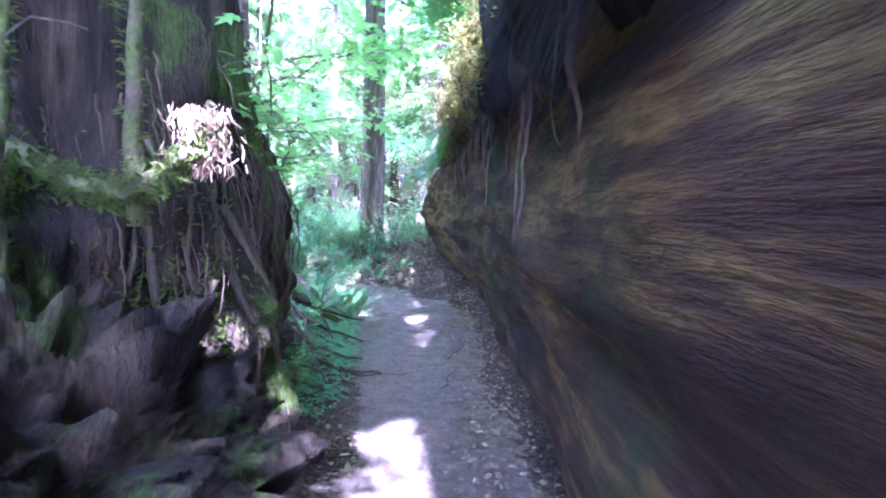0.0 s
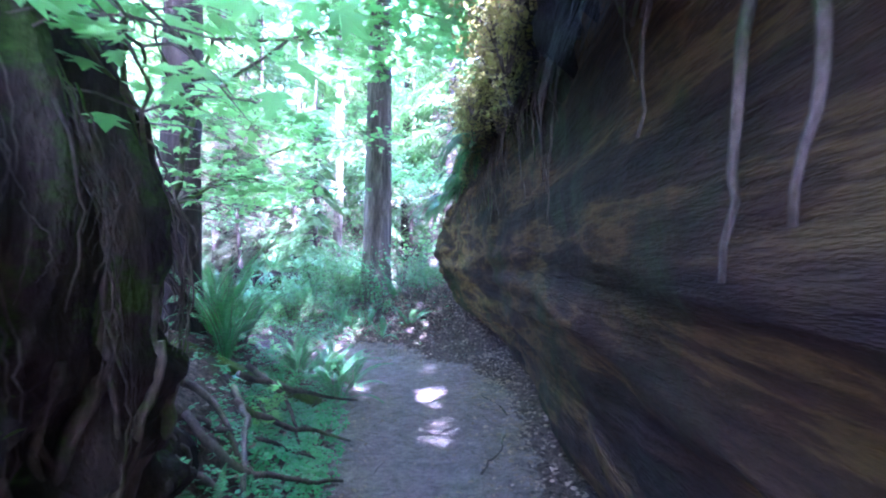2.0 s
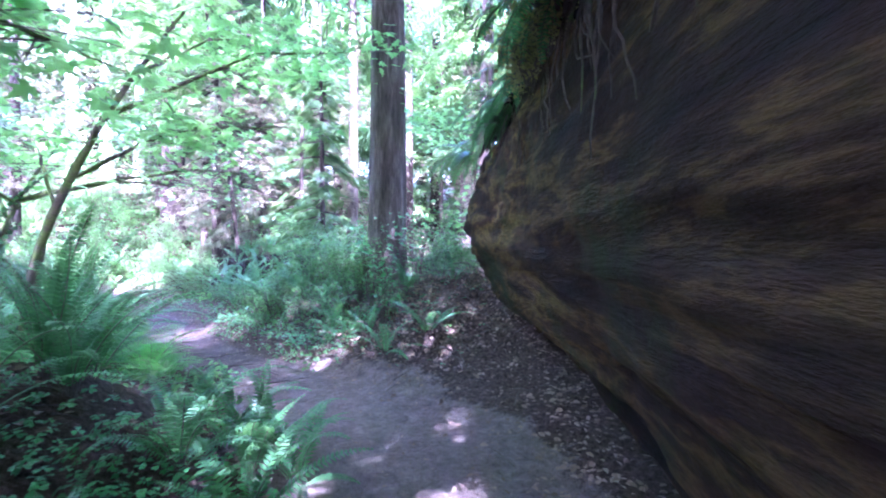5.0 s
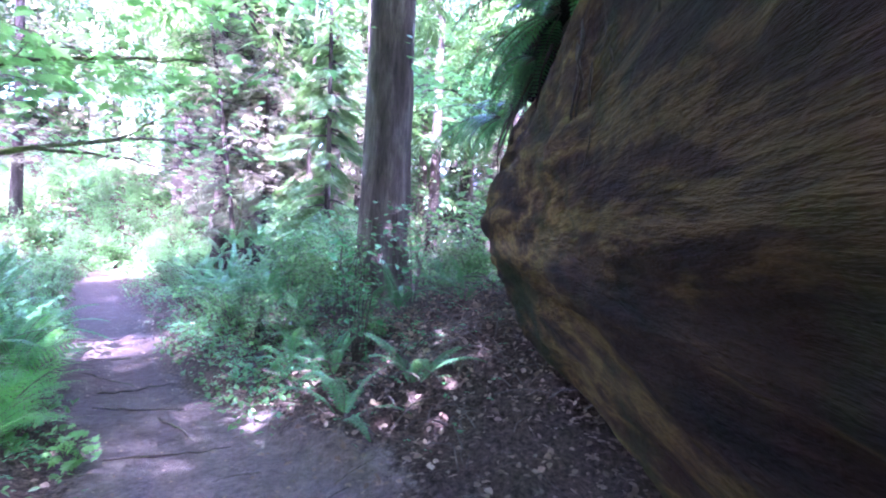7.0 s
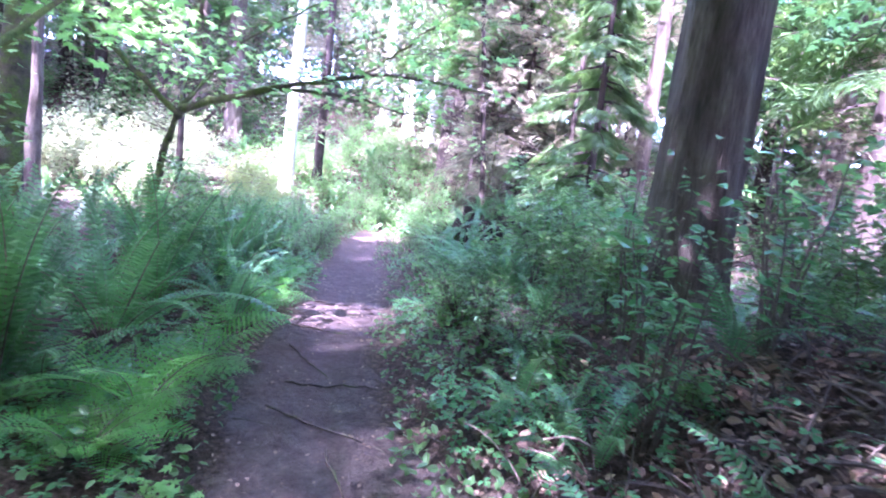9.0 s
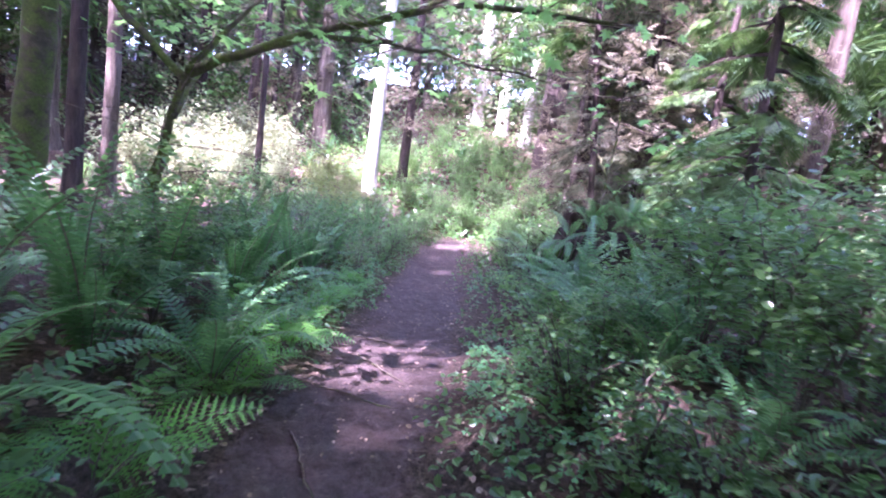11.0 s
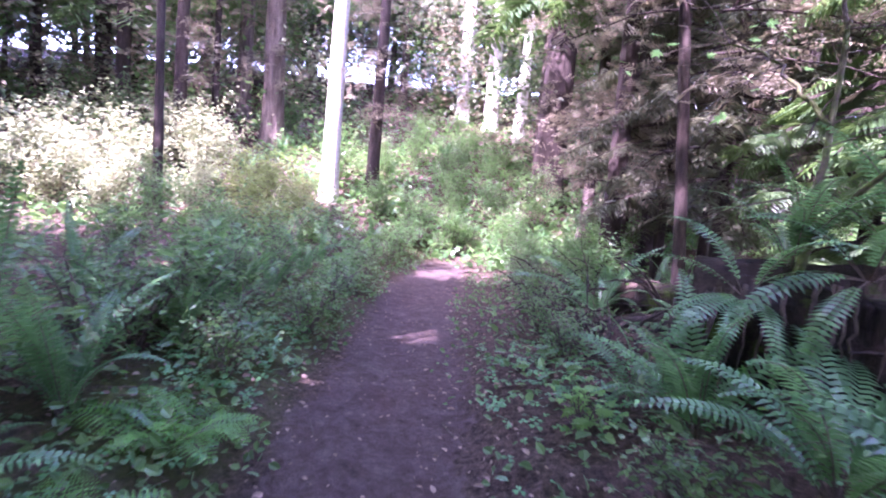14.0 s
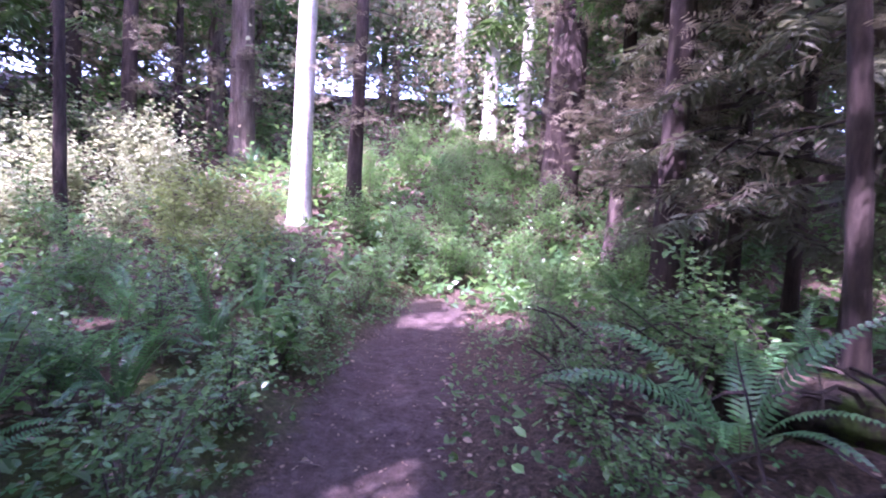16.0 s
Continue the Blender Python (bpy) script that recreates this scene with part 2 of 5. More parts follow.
class Build:
    """Collects pieces of one mesh."""

    def __init__(self):
        self.v, self.f, self.m, self.n = [], [], [], 0

    def add(self, verts, faces, mat=0):
        verts = np.asarray(verts, dtype=float)
        self.v.append(verts)
        self.f += [[i + self.n for i in f] for f in faces]
        self.m += [mat] * len(faces)
        self.n += len(verts)

    def spread(self, shape, rot, pos, size, mat=0):
        sv, sf = shape
        k, n = len(sv), len(pos)
        allv = np.einsum("nij,kj->nki", rot, sv) * np.asarray(size).reshape(-1, 1, 1) + pos[:, None, :]
        self.v.append(allv.reshape(-1, 3))
        offs = self.n + np.arange(n) * k
        for f in sf:
            self.f += (offs[:, None] + np.array(f)[None, :]).tolist()
            self.m += [mat] * n
        self.n += n * k

    def tube(self, pts, radii, sides=6, mat=0, cap=True):
        pts = np.asarray(pts, dtype=float)
        d = np.gradient(pts, axis=0)
        d /= np.linalg.norm(d, axis=1)[:, None] + 1e-9
        ref = np.array([0.0, 0, 1]) if abs(d[:, 2]).mean() < 0.8 else np.array([1.0, 0, 0])
        u = np.cross(d, ref)
        u /= np.linalg.norm(u, axis=1)[:, None] + 1e-9
        w = np.cross(d, u)
        a = np.linspace(0, 2 * math.pi, sides, endpoint=False)
        r = np.asarray(radii, dtype=float).reshape(-1, 1, 1)
        ring = pts[:, None, :] + r * (np.cos(a)[None, :, None] * u[:, None, :] + np.sin(a)[None, :, None] * w[:, None, :])
        f = []
        for i in range(len(pts) - 1):
            for j in range(sides):
                k = (j + 1) % sides
                f.append([i * sides + j, i * sides + k, (i + 1) * sides + k, (i + 1) * sides + j])
        if cap:
            f.append(list(range(sides))[::-1])
            f.append([(len(pts) - 1) * sides + j for j in range(sides)])
        self.add(ring.reshape(-1, 3), f, mat)

    def mesh(self, name, mats, smooth=False):
        return mesh_of(name, np.concatenate(self.v), self.f, mats, smooth, self.m)


def rot_from(z_dir, x_dir):
    """Frames whose x follows x_dir and whose z is near z_dir; arrays of vectors."""
    x = x_dir / (np.linalg.norm(x_dir, axis=1)[:, None] + 1e-9)
    y = np.cross(z_dir, x)
    y /= np.linalg.norm(y, axis=1)[:, None] + 1e-9
    return np.stack([x, y, np.cross(x, y)], axis=2)


def wobble(p, scale, seed=0.0):
    return noise.fractal(Vector((p[0] * scale + seed, p[1] * scale - seed, p[2] * scale + 3 * seed)), 0.9, 2.1, 5)


def curve_pts(p0, p1, sag=0.0, n=8, jitter=0.0, r=rng):
    s = np.linspace(0, 1, n)[:, None]
    p = np.asarray(p0, float) * (1 - s) + np.asarray(p1, float) * s
    p[:, 2] += sag * 4 * (s * (1 - s))[:, 0]
    if jitter:
        j = r.normal(0, jitter, p.shape)
        j[0] = 0
        p += np.cumsum(j, axis=0) * 0.5
    return p


# ---- the lie of the land ----
TRAIL = np.array([(0.0, -40, 0.3), (0.0, -6, 0.1), (0, 0, 0), (-0.02, 2, -0.10), (-0.05, 3.6, -0.2), (-0.15, 5, -0.27), (-0.35, 6.6, -0.24), (-0.75, 8.2, -0.22),
                  (-1.75, 9.55, -0.33), (-3.15, 10.75, -0.42), (-4.65, 11.95, -0.44), (-6.1, 13.4, -0.52), (-7.65, 14.95, -0.56), (-9.55, 16.75, -0.58),
                  (-11.55, 18.7, -0.60), (-13.3, 21.0, -0.55), (-14.6, 22.5, -0.45), (-16.8, 23.6, -0.3), (-20, 25, 0.0), (-40, 34, 1.0)])
SEG_A, SEG_B = TRAIL[:-1], TRAIL[1:]


def trail_at(x, y):
    """Signed distance from the trail's middle (left is positive), its height, and the way along it."""
    x, y = np.atleast_1d(x).astype(float), np.atleast_1d(y).astype(float)
    best = np.full(x.shape, 1e9)
    side, hz, along = np.zeros(x.shape), np.zeros(x.shape), np.zeros(x.shape)
    gone = 0.0
    for a, b in zip(SEG_A, SEG_B):
        d = b[:2] - a[:2]
        ln = np.linalg.norm(d)
        s = np.clip(((x - a[0]) * d[0] + (y - a[1]) * d[1]) / ln ** 2, 0, 1)
        qx, qy = x - a[0] - s * d[0], y - a[1] - s * d[1]
        dist = np.hypot(qx, qy)
        near = dist < best
        best = np.where(near, dist, best)
        side = np.where(near, np.sign(d[0] * qy - d[1] * qx), side)
        hz = np.where(near, a[2] + s * (b[2] - a[2]), hz)
        along = np.where(near, gone + s * ln, along)
        gone += ln
    return best * side, hz, along - 40.0


def smooth(a, b, v):
    t = np.clip((v - a) / (b - a), 0, 1)
    return t * t * (3 - 2 * t)


def ripple(x, y):
    return (0.5 * np.sin(1.7 * x + 0.9 * y + 1.3) + 0.5 * np.sin(0.8 * x - 1.9 * y) + 0.35 * np.sin(3.7 * x + 2.9 * y + 0.4)
            + 0.3 * np.sin(4.3 * y - 3.1 * x + 2.0) + 0.15 * np.sin(9.1 * x + 7.7 * y) + 0.15 * np.sin(8.3 * y - 11.3 * x))


def ground(x, y):
    d, h, s = trail_at(x, y)
    x, y = np.atleast_1d(x), np.atleast_1d(y)
    left, right = np.maximum(d, 0), np.maximum(-d, 0)
    early = 1 - smooth(8.5, 12, s)
    half = 0.62 + 0.25 * smooth(5, 7.5, s) * (1 - smooth(9, 12, s))
    up_l = early * (0.72 * smooth(half, half + 1.3, left) + 0.25 * smooth(1.5, 4, left)) + (1 - early) * (0.16 * smooth(half - 0.05, half + 0.5, left) + 0.22 * smooth(1.2, 4, left))
    mound = smooth(8.8, 10.5, s) * (1 - smooth(19.5, 22.5, s))
    up_r = mound * (0.16 * smooth(0.55, 0.9, right) + 0.42 * smooth(0.8, 2.4, right)) + (1 - mound) * 0.14 * smooth(0.6, 2.0, right)
    far = np.hypot(x + 4, y - 10)
    hill = np.minimum(9.0, 0.24 * np.maximum(0.7 * (y - 17) - 0.7 * (x + 9) - 7.5, 0) + 0.05 * np.maximum(far - 18, 0) * smooth(2, 16, y - 0.4 * x))
    fine = np.sin(17 * x + 5 * y) * np.sin(13 * y - 7 * x + 1) + 0.7 * np.sin(31 * x - 11 * y) * np.sin(23 * y + 9 * x)
    rough = ripple(x, y) * (0.014 + 0.05 * smooth(0.5, 1.6, np.abs(d))) + fine * (0.005 + 0.012 * smooth(0.4, 1.0, np.abs(d)))
    heap = 0.42 * np.exp(-((x + 0.1) ** 2 + (y - 12.2) ** 2) / 1.2) + 0.22 * np.exp(-((x + 1.3) ** 2 + (y - 12.6) ** 2) / 1.0) - 0.0
    hollow = -0.03 * np.exp(-(d / 0.35) ** 2)
    return h + up_l + up_r + hill + rough + hollow + heap


def gz(x, y):
    return float(ground(x, y)[0])


def build_ground():
    xs = np.unique(np.concatenate([[-900, -400, -200, -120, -80], np.arange(-60, -20, 2.0), np.arange(-20, -10, 0.4), np.arange(-10, 1.5, 0.085), np.arange(1.5, 10, 0.5), np.arange(10, 50, 2.5), [80, 120, 200, 400, 900]]).round(3))
    ys = np.unique(np.concatenate([[-900, -400, -200, -120, -80], np.arange(-60, -10, 2.5), np.arange(-10, -1, 0.5), np.arange(-1, 19, 0.085), np.arange(19, 28, 0.25), np.arange(28, 60, 2.0), [80, 120, 200, 400, 900]]).round(3))
    gx, gy = np.meshgrid(xs, ys)
    z = ground(gx.ravel(), gy.ravel())
    verts = np.stack([gx.ravel(), gy.ravel(), z], axis=1)
    nx, ny = len(xs), len(ys)
    i = (np.arange(ny - 1)[:, None] * nx + np.arange(nx - 1)[None, :]).ravel()
    faces = np.stack([i, i + 1, i + nx + 1, i + nx], axis=1)
    me = mesh_of("ground", verts, faces, M_SOIL, smooth=True)
    d, _, s = trail_at(gx.ravel(), gy.ravel())
    half = 0.5 + 0.3 * smooth(4.5, 7.5, s) * (1 - smooth(9.5, 11.5, s)) - 0.12 * smooth(11, 13, s)
    worn = (1 - smooth(half - 0.3, half + 0.32, np.abs(d + 0.03 + 0.09 * ripple(gx.ravel() * 0.8, gy.ravel() * 0.8)))) * (1 - smooth(24.8, 26.6, s))
    mossy = smooth(13, 16, s) * smooth(0.5, 0.8, d) * (1 - smooth(1.5, 2.2, d))
    colour = me.color_attributes.new("trodden", "FLOAT_COLOR", "POINT")
    rgba = np.stack([worn, mossy, smooth(9.5, 14, s), np.ones_like(worn)], axis=1)
    colour.data.foreach_set("color", rgba.ravel().astype(np.float32))
    tagged(new("ground", me), "trodden brown earth trail through dark forest duff", "ground", kind="structure")


build_ground()


# ---- the great fallen log ----
def log_section(y):
    """Middle x, half width, middle z and half height of the log at y."""
    bulge = np.interp(y, [-12, 0, 5, 8, 10, 11.6, 12.4], [0.75, 0.52, 0.44, 0.26, -0.02, -0.42, -0.5])
    half = np.interp(y, [-12, 0, 8, 12.4], [1.7, 1.62, 1.6, 1.62])
    return bulge + half, half, np.interp(y, [0, 12], [1.25, 1.5]), np.interp(y, [0, 8, 12.4], [2.15, 2.05, 1.85])


def log_square(y):
    """How square the log's upper half is at y: 2 is an ellipse."""
    return float(np.interp(y, [-12, 0, 2, 7, 9.5, 12], [3.2, 3.6, 4.0, 3.8, 2.7, 2.0]))


def log_at(y, t, bulk=0.0, scale=1.0):
    """The point of the log's skin at y and angle t, lifted by bulk."""
    cx, a, cz, b = log_section(y)
    c, s = math.cos(t), math.sin(t)
    if s > 0:
        e = 2.0 / log_square(y)
        c, s = math.copysign(abs(c) ** e, c), s ** e
    elif c < 0:
        c *= 1 + float(np.interp(y, [6, 8, 10.5, 12], [0, 0.14, 0.14, 0])) * s
    return cx + (a * scale + bulk) * c, y, cz + (b * scale + bulk) * s


def build_log():
    ys = np.concatenate([np.arange(-12, -1, 0.4), np.arange(-1, 12.45, 0.09)])
    na = 210
    ang = np.linspace(0, 2 * math.pi, na, endpoint=False)
    verts = []
    for y in ys:
        for t in ang:
            c, s = math.cos(t), math.sin(t)
            grain = noise.fractal(Vector((c * 5.5, s * 5.5, y * 0.35)), 0.8, 2.2, 5) * 0.11 - 0.09 * abs(noise.noise(Vector((c * 6 + 3, s * 6, y * 0.25))))
            shelf = noise.noise(Vector((c * 2.2, s * 2.2 + 4, y * 0.22))) * 0.15
            pits = -0.07 * max(0.0, noise.noise(Vector((c * 8, s * 8, y * 1.7))) - 0.22)
            end = 0.28 * noise.noise(Vector((c * 3, s * 3, 7.7)))
            fibre = 0.028 * noise.noise(Vector((c * 21, s * 21, y * 0.55))) + 0.016 * noise.noise(Vector((c * 38, s * 38, y * 1.3)))
            px, _, pz = log_at(y, t, 0.0, 1 + (grain + shelf * 0.8 + pits + fibre) / 1.6)
            verts.append((px, y + (end if y > 12.2 else 0), pz))
    ny = len(ys)
    i = (np.arange(ny - 1)[:, None] * na + np.arange(na)[None, :])
    j = (np.arange(ny - 1)[:, None] * na + (np.arange(na)[None, :] + 1) % na)
    faces = np.stack([i, j, j + na, i + na], axis=2).reshape(-1, 4).tolist()
    cx, a, cz, b = log_section(12.4)
    for k, depth in ((0.75, 0.12), (0.45, 0.35), (0.12, 0.55)):
        base = len(verts)
        for t in ang:
            w = 0.12 * noise.noise(Vector((math.cos(t) * 4, math.sin(t) * 4, k * 5)))
            verts.append((cx + a * k * math.cos(t), 12.4 - depth + w * 2, cz + b * k * math.sin(t)))
        for q in range(na):
            faces.append([base - na + q, base - na + (q + 1) % na, base + (q + 1) % na, base + q])
    faces.append([len(verts) - na + q for q in range(na)])
    faces.append([q for q in range(na)][::-1])
    log = thing("fallen_log", "huge fallen weathered redwood log with ochre and red-brown streaks", "log", pose(0, 0, 0))
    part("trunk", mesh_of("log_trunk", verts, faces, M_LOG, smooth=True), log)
    return log


great_log = build_log()


def log_face(y, z):
    """x of the log's near face at (y, z)."""
    cx, a, cz, b = log_section(y)
    n = log_square(y) if z > cz else 2.0
    return cx - a * max(0.0, 1 - abs((z - cz) / b) ** n) ** (1 / n)


# ---- the old stump ----
STUMP = (-2.75, 3.05)


def stump_radius(t, z):
    r0 = float(np.interp(z, [-0.3, 0.0, 0.5, 1.0, 1.5, 1.62, 1.8, 2.6, 3.7], [1.78, 1.7, 1.66, 1.63, 1.62, 1.58, 1.54, 1.46, 1.36]))
    c, s = math.cos(t), math.sin(t)
    south = float(smooth(-0.7, -0.95, s)) * float(smooth(1.5, 1.62, z))
    ridge = abs(noise.noise(Vector((c * 3.4, s * 3.4, z * 0.28)))) * 0.42 + abs(noise.noise(Vector((c * 7.5, s * 7.5, z * 0.4 + 3)))) * 0.22
    fine = noise.fractal(Vector((c * 9, s * 9, z * 0.9)), 0.8, 2.1, 4) * 0.12
    hole = -0.6 * max(0.0, noise.noise(Vector((c * 2.3 + 5, s * 2.3, z * 0.5))) - 0.12)
    lump = noise.fractal(Vector((c * 3 + 9, s * 3, z * 2.2)), 0.8, 2.1, 4) * 0.26 * (1 - float(smooth(0.6, 1.5, z)))
    return r0 - 0.2 + ridge + fine + hole + lump - 0.5 * south


def on_stump(t, z, lift=0.0):
    r = stump_radius(t, z) + lift
    return (STUMP[0] + r * math.cos(t), STUMP[1] + r * math.sin(t) * 1.05, z)


def build_stump():
    zs = np.linspace(-0.3, 3.7, 130)
    na = 240
    verts = []
    for z in zs:
        for t in np.linspace(0, 2 * math.pi, na, endpoint=False):
            x, y, h = on_stump(t, z)
            verts.append((x, y, h + (0.5 * noise.noise(Vector((math.cos(t) * 4, math.sin(t) * 4, 2.2))) if z > 3.4 else 0)))
    nz = len(zs)
    i = (np.arange(nz - 1)[:, None] * na + np.arange(na)[None, :])
    j = (np.arange(nz - 1)[:, None] * na + (np.arange(na)[None, :] + 1) % na)
    faces = np.stack([i, j, j + na, i + na], axis=2).reshape(-1, 4).tolist()
    faces.append([len(verts) - na + q for q in range(na)])
    stump = thing("tree_stump", "broad rotting old stump with dark hollows and moss patches", "stump", pose(0, 0, 0))
    part("trunk", mesh_of("stump_trunk", verts, faces, M_STUMP, smooth=True), stump)
    n, m = 110, 80
    verts = []
    for i in range(m):
        q = -0.35 + 1.9 * i / (m - 1)
        for k in range(n):
            t = 2 * math.pi * k / n
            c, s, u = math.cos(t) * math.cos(q), math.sin(t) * math.cos(q), math.sin(q)
            w = 1 + 0.42 * noise.fractal(Vector((c * 2.6, s * 2.6, u * 2.6)), 0.7, 2.1, 6) - 0.22 * abs(noise.noise(Vector((c * 5, s * 5, u * 2.2 + 4))))
            verts.append((-1.78 + 1.05 * c * w, 1.75 + 1.05 * s * w, 0.2 + 0.92 * u * w))
    faces = [[i * n + k, i * n + (k + 1) % n, (i + 1) * n + (k + 1) % n, (i + 1) * n + k] for i in range(m - 1) for k in range(n)]
    faces.append([(m - 1) * n + k for k in range(n)])
    part("root_mass", mesh_of("root_mass", verts, faces, M_STUMP, smooth=True), stump, "lumpy mass of rotten roots and earth")
    return stump


old_stump = build_stump()


# ---- leaf shapes: lists of corners and faces; x runs from stalk to tip ----
def oval_leaf(w=0.3, fold=0.08):
    v = np.array([(0, 0, 0), (0.3, w, fold), (0.7, w * 0.8, fold), (1, 0, -0.05), (0.7, -w * 0.8, fold), (0.3, -w, fold)])
    return v, [[0, 1, 2, 3], [0, 3, 4, 5]]


def maple_shape():
    tips = [(-0.12, 0.16), (0.12, 0.52), (0.2, 0.2), (0.55, 0.5), (0.48, 0.18), (1.0, 0.0)]
    v = [(0.0, 0, 0.03)] + [(x, y, -0.10 * abs(y) - 0.06 * max(x, 0) ** 2) for x, y in tips] + [(x, -y, -0.10 * abs(y) - 0.06 * max(x, 0) ** 2) for x, y in tips[-2::-1]]
    return np.array(v), [[0, i + 1, i] for i in range(1, 11)]


def trefoil_shape():
    v, f = [], []
    for k in range(3):
        a = k * 2.094
        c, s = math.cos(a), math.sin(a)
        n = len(v)
        for x, y, z in ((0, 0, 0), (0.6, 0.42, -0.06), (0.95, 0.3, -0.16), (0.8, 0, -0.08), (0.95, -0.3, -0.16), (0.6, -0.42, -0.06)):
            v.append((x * c - y * s, x * s + y * c, z))
        f += [[n, n + 3, n + 2, n + 1], [n, n + 5, n + 4, n + 3]]
    return np.array(v) * 0.5, f


def spray_shape(n=7):
    """A flat conifer twig with side twigs."""
    v, f = [(0, 0.012, 0), (1, 0, -0.12), (0, -0.012, 0)], [[0, 1, 2]]
    for k in range(n):
        x = 0.08 + 0.82 * k / n
        ln = 0.42 * (1 - 0.7 * (k / n) ** 1.4)
        for sgn in (1, -1):
            b = len(v)
            v += [(x, 0, -0.1 * x), (x + ln * 0.5, sgn * ln * 0.62, -0.12 * x - 0.03), (x + ln * 0.62, sgn * ln, -0.12 * x - 0.10), (x + ln * 0.2, sgn * ln * 0.62, -0.12 * x - 0.03)]
            f.append([b, b + 1, b + 2, b + 3] if sgn < 0 else [b, b + 3, b + 2, b + 1])
    return np.array(v, float), f


OVAL, MAPLE, TREFOIL, SPRAY, SPRAY_FAR = oval_leaf(), maple_shape(), trefoil_shape(), spray_shape(), spray_shape(4)


def directions(n, r=rng, flat=0.6):
    a = r.uniform(0, 2 * math.pi, n)
    return np.stack([np.cos(a), np.sin(a), r.normal(0, flat, n)], axis=1)


def ups(n, r=rng, tilt=0.45):
    u = r.normal(0, tilt, (n, 3))
    u[:, 2] = 1
    return u / np.linalg.norm(u, axis=1)[:, None]


# ---- ferns ----
def frond_mesh(name, length, rise, bend, wide, pairs, lacy=False, mat=M_FERN):
    b = Build()
    s = np.linspace(0, 1, 15)
    ang = radians(rise) - radians(bend) * s ** 1.3
    dx, dz = np.cos(ang), np.sin(ang)
    step = length / 14
    px = np.concatenate([[0], np.cumsum(dx[:-1]) * step])
    pz = np.concatenate([[0], np.cumsum(dz[:-1]) * step])
    b.tube(np.stack([px, 0.02 * np.sin(3 * s), pz], axis=1), 0.0045 * (1 - 0.8 * s) + 0.0008, 3, 1, cap=False)
    for k in range(pairs):
        q = 0.14 + 0.85 * k / pairs
        x, z, a = np.interp(q, s, px), np.interp(q, s, pz), np.interp(q, s, ang)
        env = wide * min(1.0, (q - 0.06) * 4.0) * (1 - ((q - 0.14) / 0.86) ** 2.2) + 0.006
        fwd, up = np.array([math.cos(a), 0, math.sin(a)]), np.array([-math.sin(a), 0, math.cos(a)])
        half = 0.46 * length * 0.85 / pairs
        for sgn in (1, -1):
            out = np.array([0, sgn, 0]) + 0.28 * fwd + 0.12 * up
            base = np.array([x, 0, z]) + fwd * half * 0.5 * (sgn > 0)
            if not lacy:
                tip = base + out * env - up * env * rng.uniform(0.05, 0.3)
                mid = base + out * env * 0.4 + up * 0.004
                b.add([base - fwd * half * 0.7, mid - fwd * half * 0.85, tip, mid + fwd * half * 0.85, base + fwd * half * 0.7],
                      [[0, 1, 3, 4], [1, 2, 3]] if sgn < 0 else [[4, 3, 1, 0], [3, 2, 1]])
            else:
                for j in range(7):
                    g = (j + 0.6) / 7
                    c = base + out * env * g - up * env * 0.18 * g * g
                    w = half * 1.25 * (1 - g * 0.75)
                    e = env / 7 * 0.55
                    for t in (1, -1):
                        b.add([c - out * e, c + out * e * 0.3 + fwd * t * w * 0.6, c + fwd * t * w * 1.2 + out * e, c + out * e * 0.9], [[0, 1, 2, 3]])
    return b.mesh(name, [mat, M_TWIG])


FRONDS = [frond_mesh("frond", 0.86, 72, 105, 0.085, 27), frond_mesh("frond", 0.98, 66, 88, 0.092, 30), frond_mesh("frond", 0.74, 50, 82, 0.075, 24),
          frond_mesh("frond", 0.9, 80, 70, 0.085, 28)]
LADY = [frond_mesh("frond", 0.62, 58, 75, 0.16, 17, True, M_LADY), frond_mesh("frond", 0.52, 40, 62, 0.15, 15, True, M_LADY)]
HANGING = [frond_mesh("frond", 0.8, 12, 105, 0.08, 25), frond_mesh("frond", 0.65, -8, 75, 0.075, 22)]
BLADES = [frond_mesh("frond", 1.05, 83, 45, 0.075, 32), frond_mesh("frond", 0.9, 86, 58, 0.07, 28)]


def fern(x, y, fronds=12, size=1.0, kinds=FRONDS, label="green sword fern with arching fronds on the forest floor", group="sword ferns", z=None, facing=None, spread=360, seed=0):
    r = np.random.default_rng(int(abs(x * 131 + y * 577) * 10) + seed)
    plant = thing("fern", label, "fern", pose(x, y, gz(x, y) - 0.02 if z is None else z), group)
    for k in range(fronds):
        a = (facing or 0) + (k + r.uniform(-0.35, 0.35)) * spread / fronds - (spread / 2 if spread < 360 else 0)
        sc = size * r.uniform(0.72, 1.12)
        part("frond", kinds[int(r.integers(len(kinds)))], plant,
             at=pose(0, 0, 0, 0, 0, a) @ pose(0.02, 0, 0, r.uniform(-14, 14), r.uniform(-16, 14), 0) @ Matrix.Diagonal((sc, sc, sc, 1)))
    return plant


